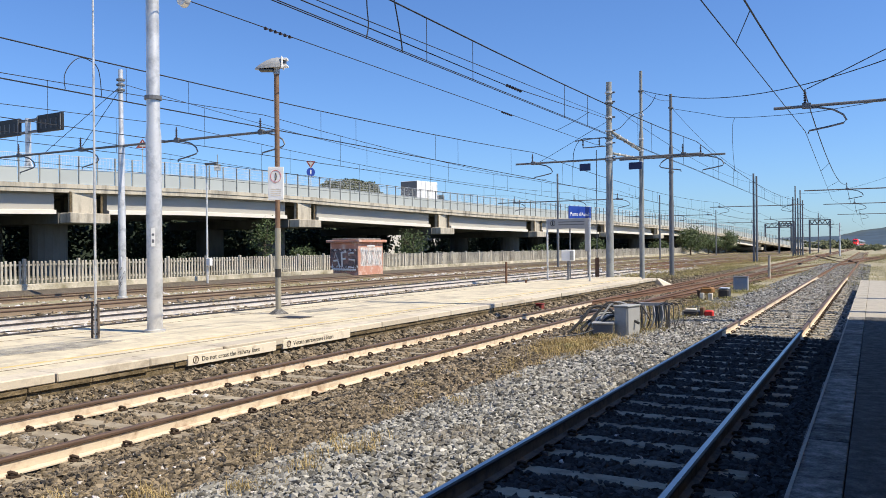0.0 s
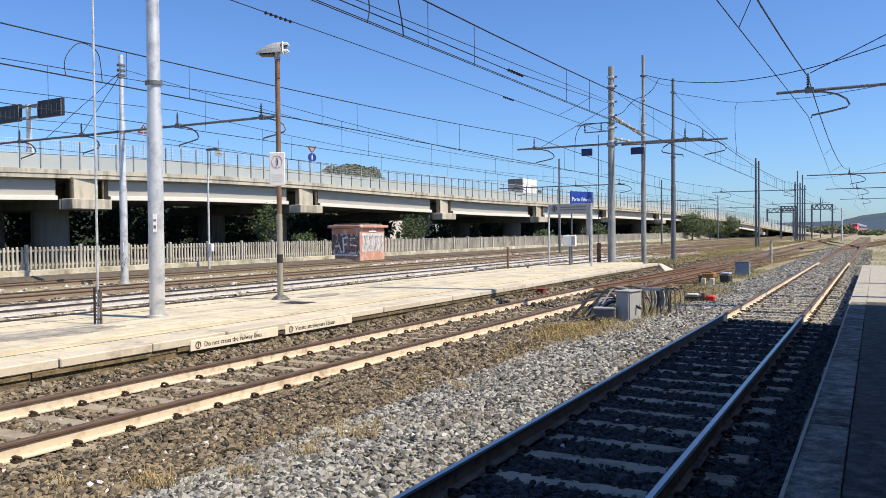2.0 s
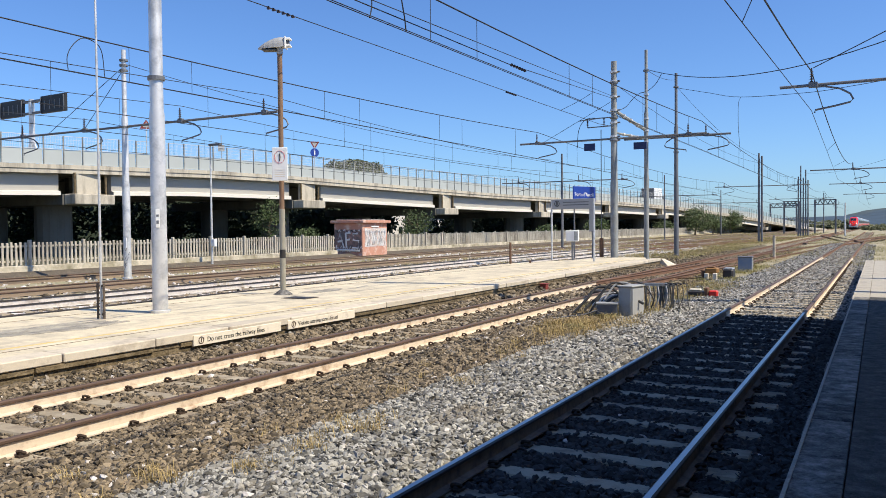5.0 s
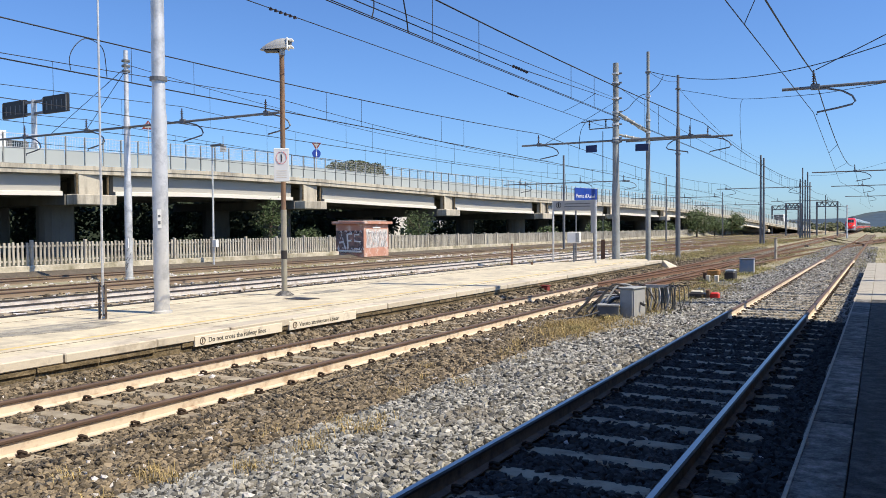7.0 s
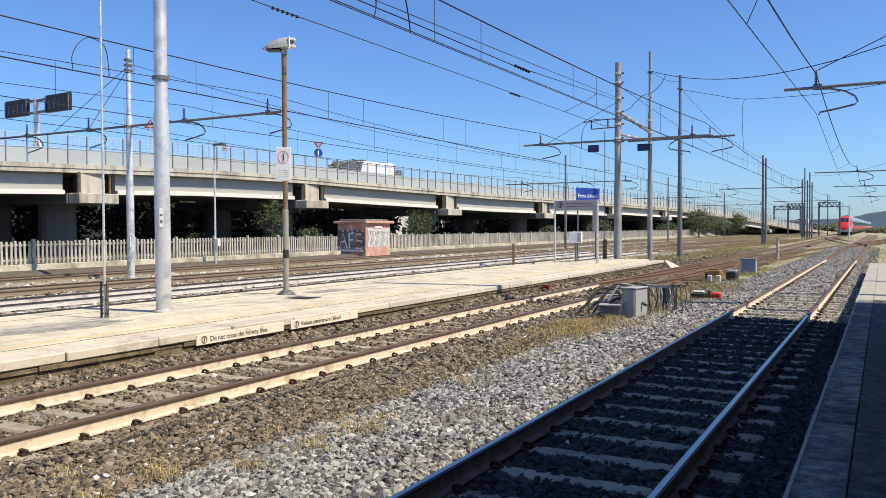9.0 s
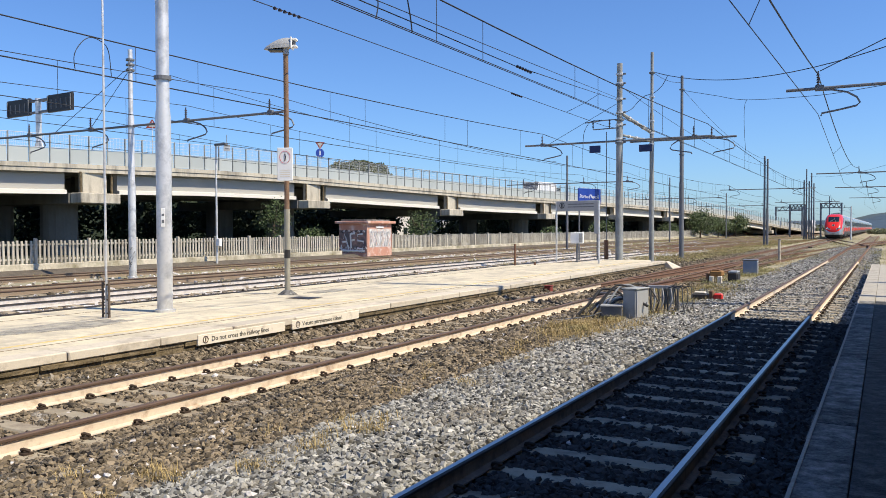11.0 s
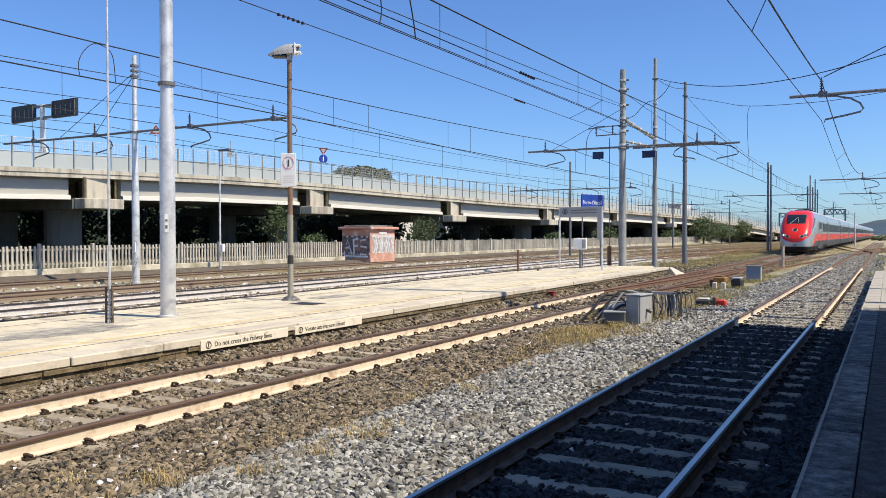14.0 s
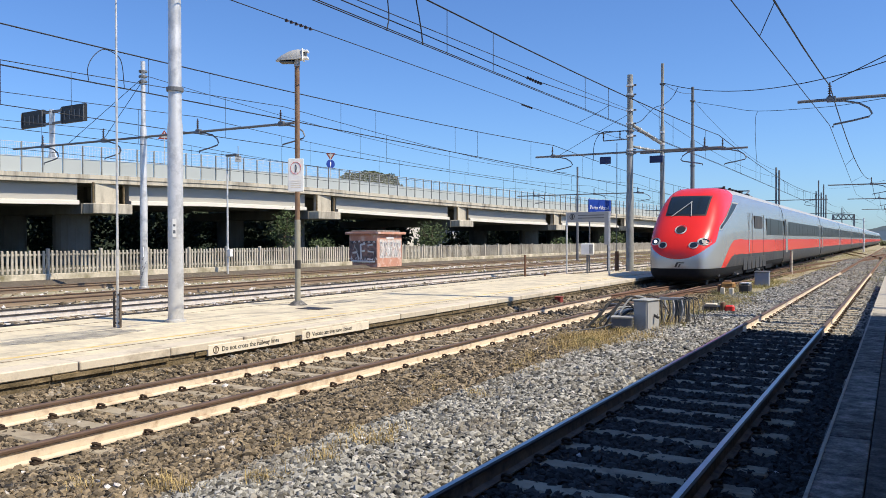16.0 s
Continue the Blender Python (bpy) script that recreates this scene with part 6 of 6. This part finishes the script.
stones("ballast_stones_brown", [(-6.5, -4.7, 3.0, 9, 1500, 0.026), (-6.5, -4.7, 9, 16, 850, 0.032), (-6.5, -5.2, 16, 27, 260, 0.044)], M["stone_brown"], "rust-browned angular ballast stones", 1)
stones("ballast_stones_grey", [(-4.75, -2.93, 2.2, 9, 2000, 0.0245), (-4.75, -2.93, 9, 16, 1100, 0.03), (-5.0, -2.93, 16, 30, 620, 0.031), (-4.2, -2.93, 30, 48, 330, 0.038)], M["stone_grey"], "clean grey angular ballast stones", 2)
stones("pale_chips", [(-6.4, -2.95, 3.0, 12, 26, 0.024), (-6.4, -2.95, 12, 26, 22, 0.03), (-8.9, -6.5, 5, 18, 5, 0.03), (-2.9, -0.5, 5, 17, 4, 0.026)], M["stone_white"], "scattered pale stone chips", 14)
stones("ballast_stones_track_brown", [(-8.95, -6.45, 4.0, 11, 850, 0.030), (-8.95, -6.45, 11, 19, 430, 0.038), (-8.95, -6.45, 19, 27, 150, 0.055)], M["stone_brown"], "rust-browned ballast between the sleepers", 3, clear_of(FAR_X, 0.465, 0.105, 0.94))
# shade-coloured stones inside the canopy's shadow; grey ones follow beyond it
stones("ballast_stones_track_dark", [(-2.9, -0.48, 4.2, 11, 1000, 0.029), (-2.9, -0.48, 11, 18, 500, 0.036)], M["stone_dark"], "ballast between the sleepers, darkened for the canopy's shade", 4, clear_of(NEAR_X, 0.515, 0.068, 0.95, 0.667))
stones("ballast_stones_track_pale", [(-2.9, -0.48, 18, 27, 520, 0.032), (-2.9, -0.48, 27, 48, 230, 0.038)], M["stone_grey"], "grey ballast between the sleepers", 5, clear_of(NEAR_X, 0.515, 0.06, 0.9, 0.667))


stones("throat_gravel", [(-4.2, -0.3, 48, 85, 80, 0.04)], M["stone_grey"], "coarse grey gravel across the junction", 6)
stones("yard_chips", [(-30.5, -22, 12, 75, 5, 0.06), (-30.5, -13.2, 40, 110, 3, 0.08), (-22, -13.2, 12, 60, 6, 0.05)], M["stone_white"], "pale stone chips over the sidings", 16)
stones("yard_stones", [(-22, -13.2, 10, 60, 14, 0.05), (-30.5, -22, 15, 70, 5, 0.06)], M["stone_brown"], "brown stones scattered over the sidings", 17)
stones("throat_ballast", [(-8.95, -5.2, 27, 60, 110, 0.045), (-13.0, -8.95, 39, 75, 14, 0.06)], M["stone_brown"], "rust-browned ballast across the junction", 7, clear_of(FAR_X, 0.465, 0.09, 0.9))


def weeds(name, spots, material, label, seed, blade=0.16):
    rnd = random.Random(seed)
    bm = bmesh.new()
    for x, y, r, n in spots:
        z = bed_z(x) if -9 < x < -0.5 else -0.12
        for _ in range(n):
            px, py = rnd.gauss(x, r), rnd.gauss(y, r)
            a, lean, h = rnd.random() * math.tau, rnd.uniform(0.3, 1.3), blade * rnd.uniform(0.3, 1.1)
            d = Vector((math.cos(a), math.sin(a), 0))
            side = Vector((-d.y, d.x, 0)) * (0.0016 + 0.009 * blade)
            p = Vector((px, py, z))
            q = p + d * h * lean * 0.4 + Vector((0, 0, h * 0.65))
            e = p + d * h * lean + Vector((0, 0, h * (1 - 0.35 * lean)))
            v = [bm.verts.new(k) for k in (p - side, p + side, q + side * 0.7, q - side * 0.7, e)]
            bm.faces.new(v[:4]), bm.faces.new((v[3], v[2], v[4]))
    tagged(part(name, bm, material), label, "weeds", kind="stuff")


rw = random.Random(3)
tufts = [(-4.21, 6.0, 0.12, 150), (-4.25, 5.35, 0.1, 110), (-4.25, 4.72, 0.1, 120), (-5.0, 4.33, 0.08, 70), (-4.89, 7.77, 0.08, 40), (-4.5, 13.8, 0.26, 420), (-5.04, 13.5, 0.26, 380), (-4.6, 15.1, 0.28, 400), (-5.2, 15.2, 0.25, 260), (-4.75, 12.9, 0.25, 320), (-5.3, 14.2, 0.3, 300), (-4.2, 14.3, 0.2, 160), (-4.6, 6.3, 0.07, 30), (-4.0, 14.8, 0.15, 40)]
tufts += [(rw.gauss(-4.75, 0.35), rw.uniform(3.5, 26), rw.uniform(0.04, 0.12), rw.randint(16, 60)) for _ in range(60)]
weeds("dry_grass_tufts", tufts, M["drygrass"], "dry straw-coloured grass tufts in the ballast", 7)
weeds("green_weeds", [(rw.gauss(-4.9, 0.6), rw.uniform(13.5, 40), rw.uniform(0.12, 0.35), rw.randint(90, 260)) for _ in range(50)], M["greengrass"], "half-green weeds along the lineside cabinets", 8, 0.2)
weeds("wall_foot_weeds", [(-8.9 + rw.uniform(0, 0.15), rw.uniform(4, 36), 0.1, 16) for _ in range(60)], M["drygrass"], "small dry weeds along the platform wall", 12, 0.07)
weeds("yard_grass", [(rw.uniform(-14, -9.5), rw.uniform(44, 130), rw.uniform(0.4, 1.2), 120) for _ in range(100)] + [(rw.uniform(-31, -27.5), rw.uniform(15, 120), rw.uniform(0.2, 0.6), 40) for _ in range(90)] + [(rw.uniform(-5.8, -3.8), rw.uniform(36, 110), 0.4, 40) for _ in range(60)], M["greengrass"], "patchy dry grass over the railway yard", 9, 0.22)
weeds("yard_straw", [(rw.uniform(-14, -9.2), rw.uniform(42, 130), rw.uniform(0.3, 1.0), 110) for _ in range(130)] + [(rw.uniform(-31, -13), rw.uniform(18, 110), rw.uniform(0.1, 0.5), 26) for _ in range(160)] + [(rw.uniform(-6.2, -3.6), rw.uniform(18, 60), rw.uniform(0.1, 0.4), 40) for _ in range(90)], M["drygrass"], "straw-dry grass scattered over the sidings", 10, 0.2)


weeds("far_grass", [(rw.uniform(-31, -8.2), rw.uniform(60, 200), rw.uniform(0.4, 1.4), 70) for _ in range(330)] + [(rw.uniform(-6.3, -3.2), rw.uniform(50, 160), rw.uniform(0.3, 0.7), 50) for _ in range(70)] + [(rw.uniform(-0.6, 6), rw.uniform(40, 160), rw.uniform(0.4, 1.2), 110) for _ in range(150)], M["greengrass"], "yellow-green grass over the far yard", 21, 0.3)
weeds("track_side_grass", [(tx + rw.choice((-1.9, 1.9)) + rw.gauss(0, 0.25), rw.uniform(24, 170), rw.uniform(0.15, 0.5), 60) for tx in BACK_TRACKS for _ in range(60)] + [(rw.gauss(-10.2, 0.7), rw.uniform(45, 170), rw.uniform(0.3, 0.9), 90) for _ in range(90)], M["greengrass"], "half-dry grass between the siding tracks", 23, 0.24)
weeds("cabinet_brush", [(-4.95 + rw.gauss(0, 0.32), 14.7 + rw.gauss(0, 0.8), 0.1, 70) for _ in range(26)] + [(-4.9 + rw.gauss(0, 0.45), 17.0 + rw.gauss(0, 0.7), 0.12, 60) for _ in range(16)] + [(-4.6 + rw.gauss(0, 0.5), rw.uniform(18, 26), 0.2, 90) for _ in range(26)], M["drygrass"], "dry brush round the lineside cabinets", 22, 0.22)


# ---- what moves ----
def motions():
    tip = [(0, 402), (2, 354), (4, 309), (7, 240.5), (9, 188.5), (11.5, 131.2), (13, 99.4), (14.5, 65.4), (15.25, 48.0), (16, 30.9)]
    walk(LOCO, [(t, pose(FAR_X, y, 0)) for t, y in tip])
    for k, c in enumerate(COACHES):
        walk(c, [(t, pose(FAR_X, y + 20.2 + 26.1 * k, 0)) for t, y in tip])
    rear = ([(0, 79.3), (1.5, 96.1), (3, 113.1), (4, 124.5), (5, 146), (6.3, 205), (8, 250), (16, 262)], [(0, -100), (6.3, 14.2), (7.2, 32.9), (7.5, 39.1), (8, 49.1), (8.5, 59.2), (9, 68.7), (10.2, 90.0), (11.5, 111.9), (13.5, 146), (16, 187)])
    for t_, rows in zip(TRUCKS, rear):
        walk(t_, [(t, pose(via_x(y) - 4.0, y, via_z(y) + 0.0, 0, 0, -8.5)) for t, y in rows])


motions()
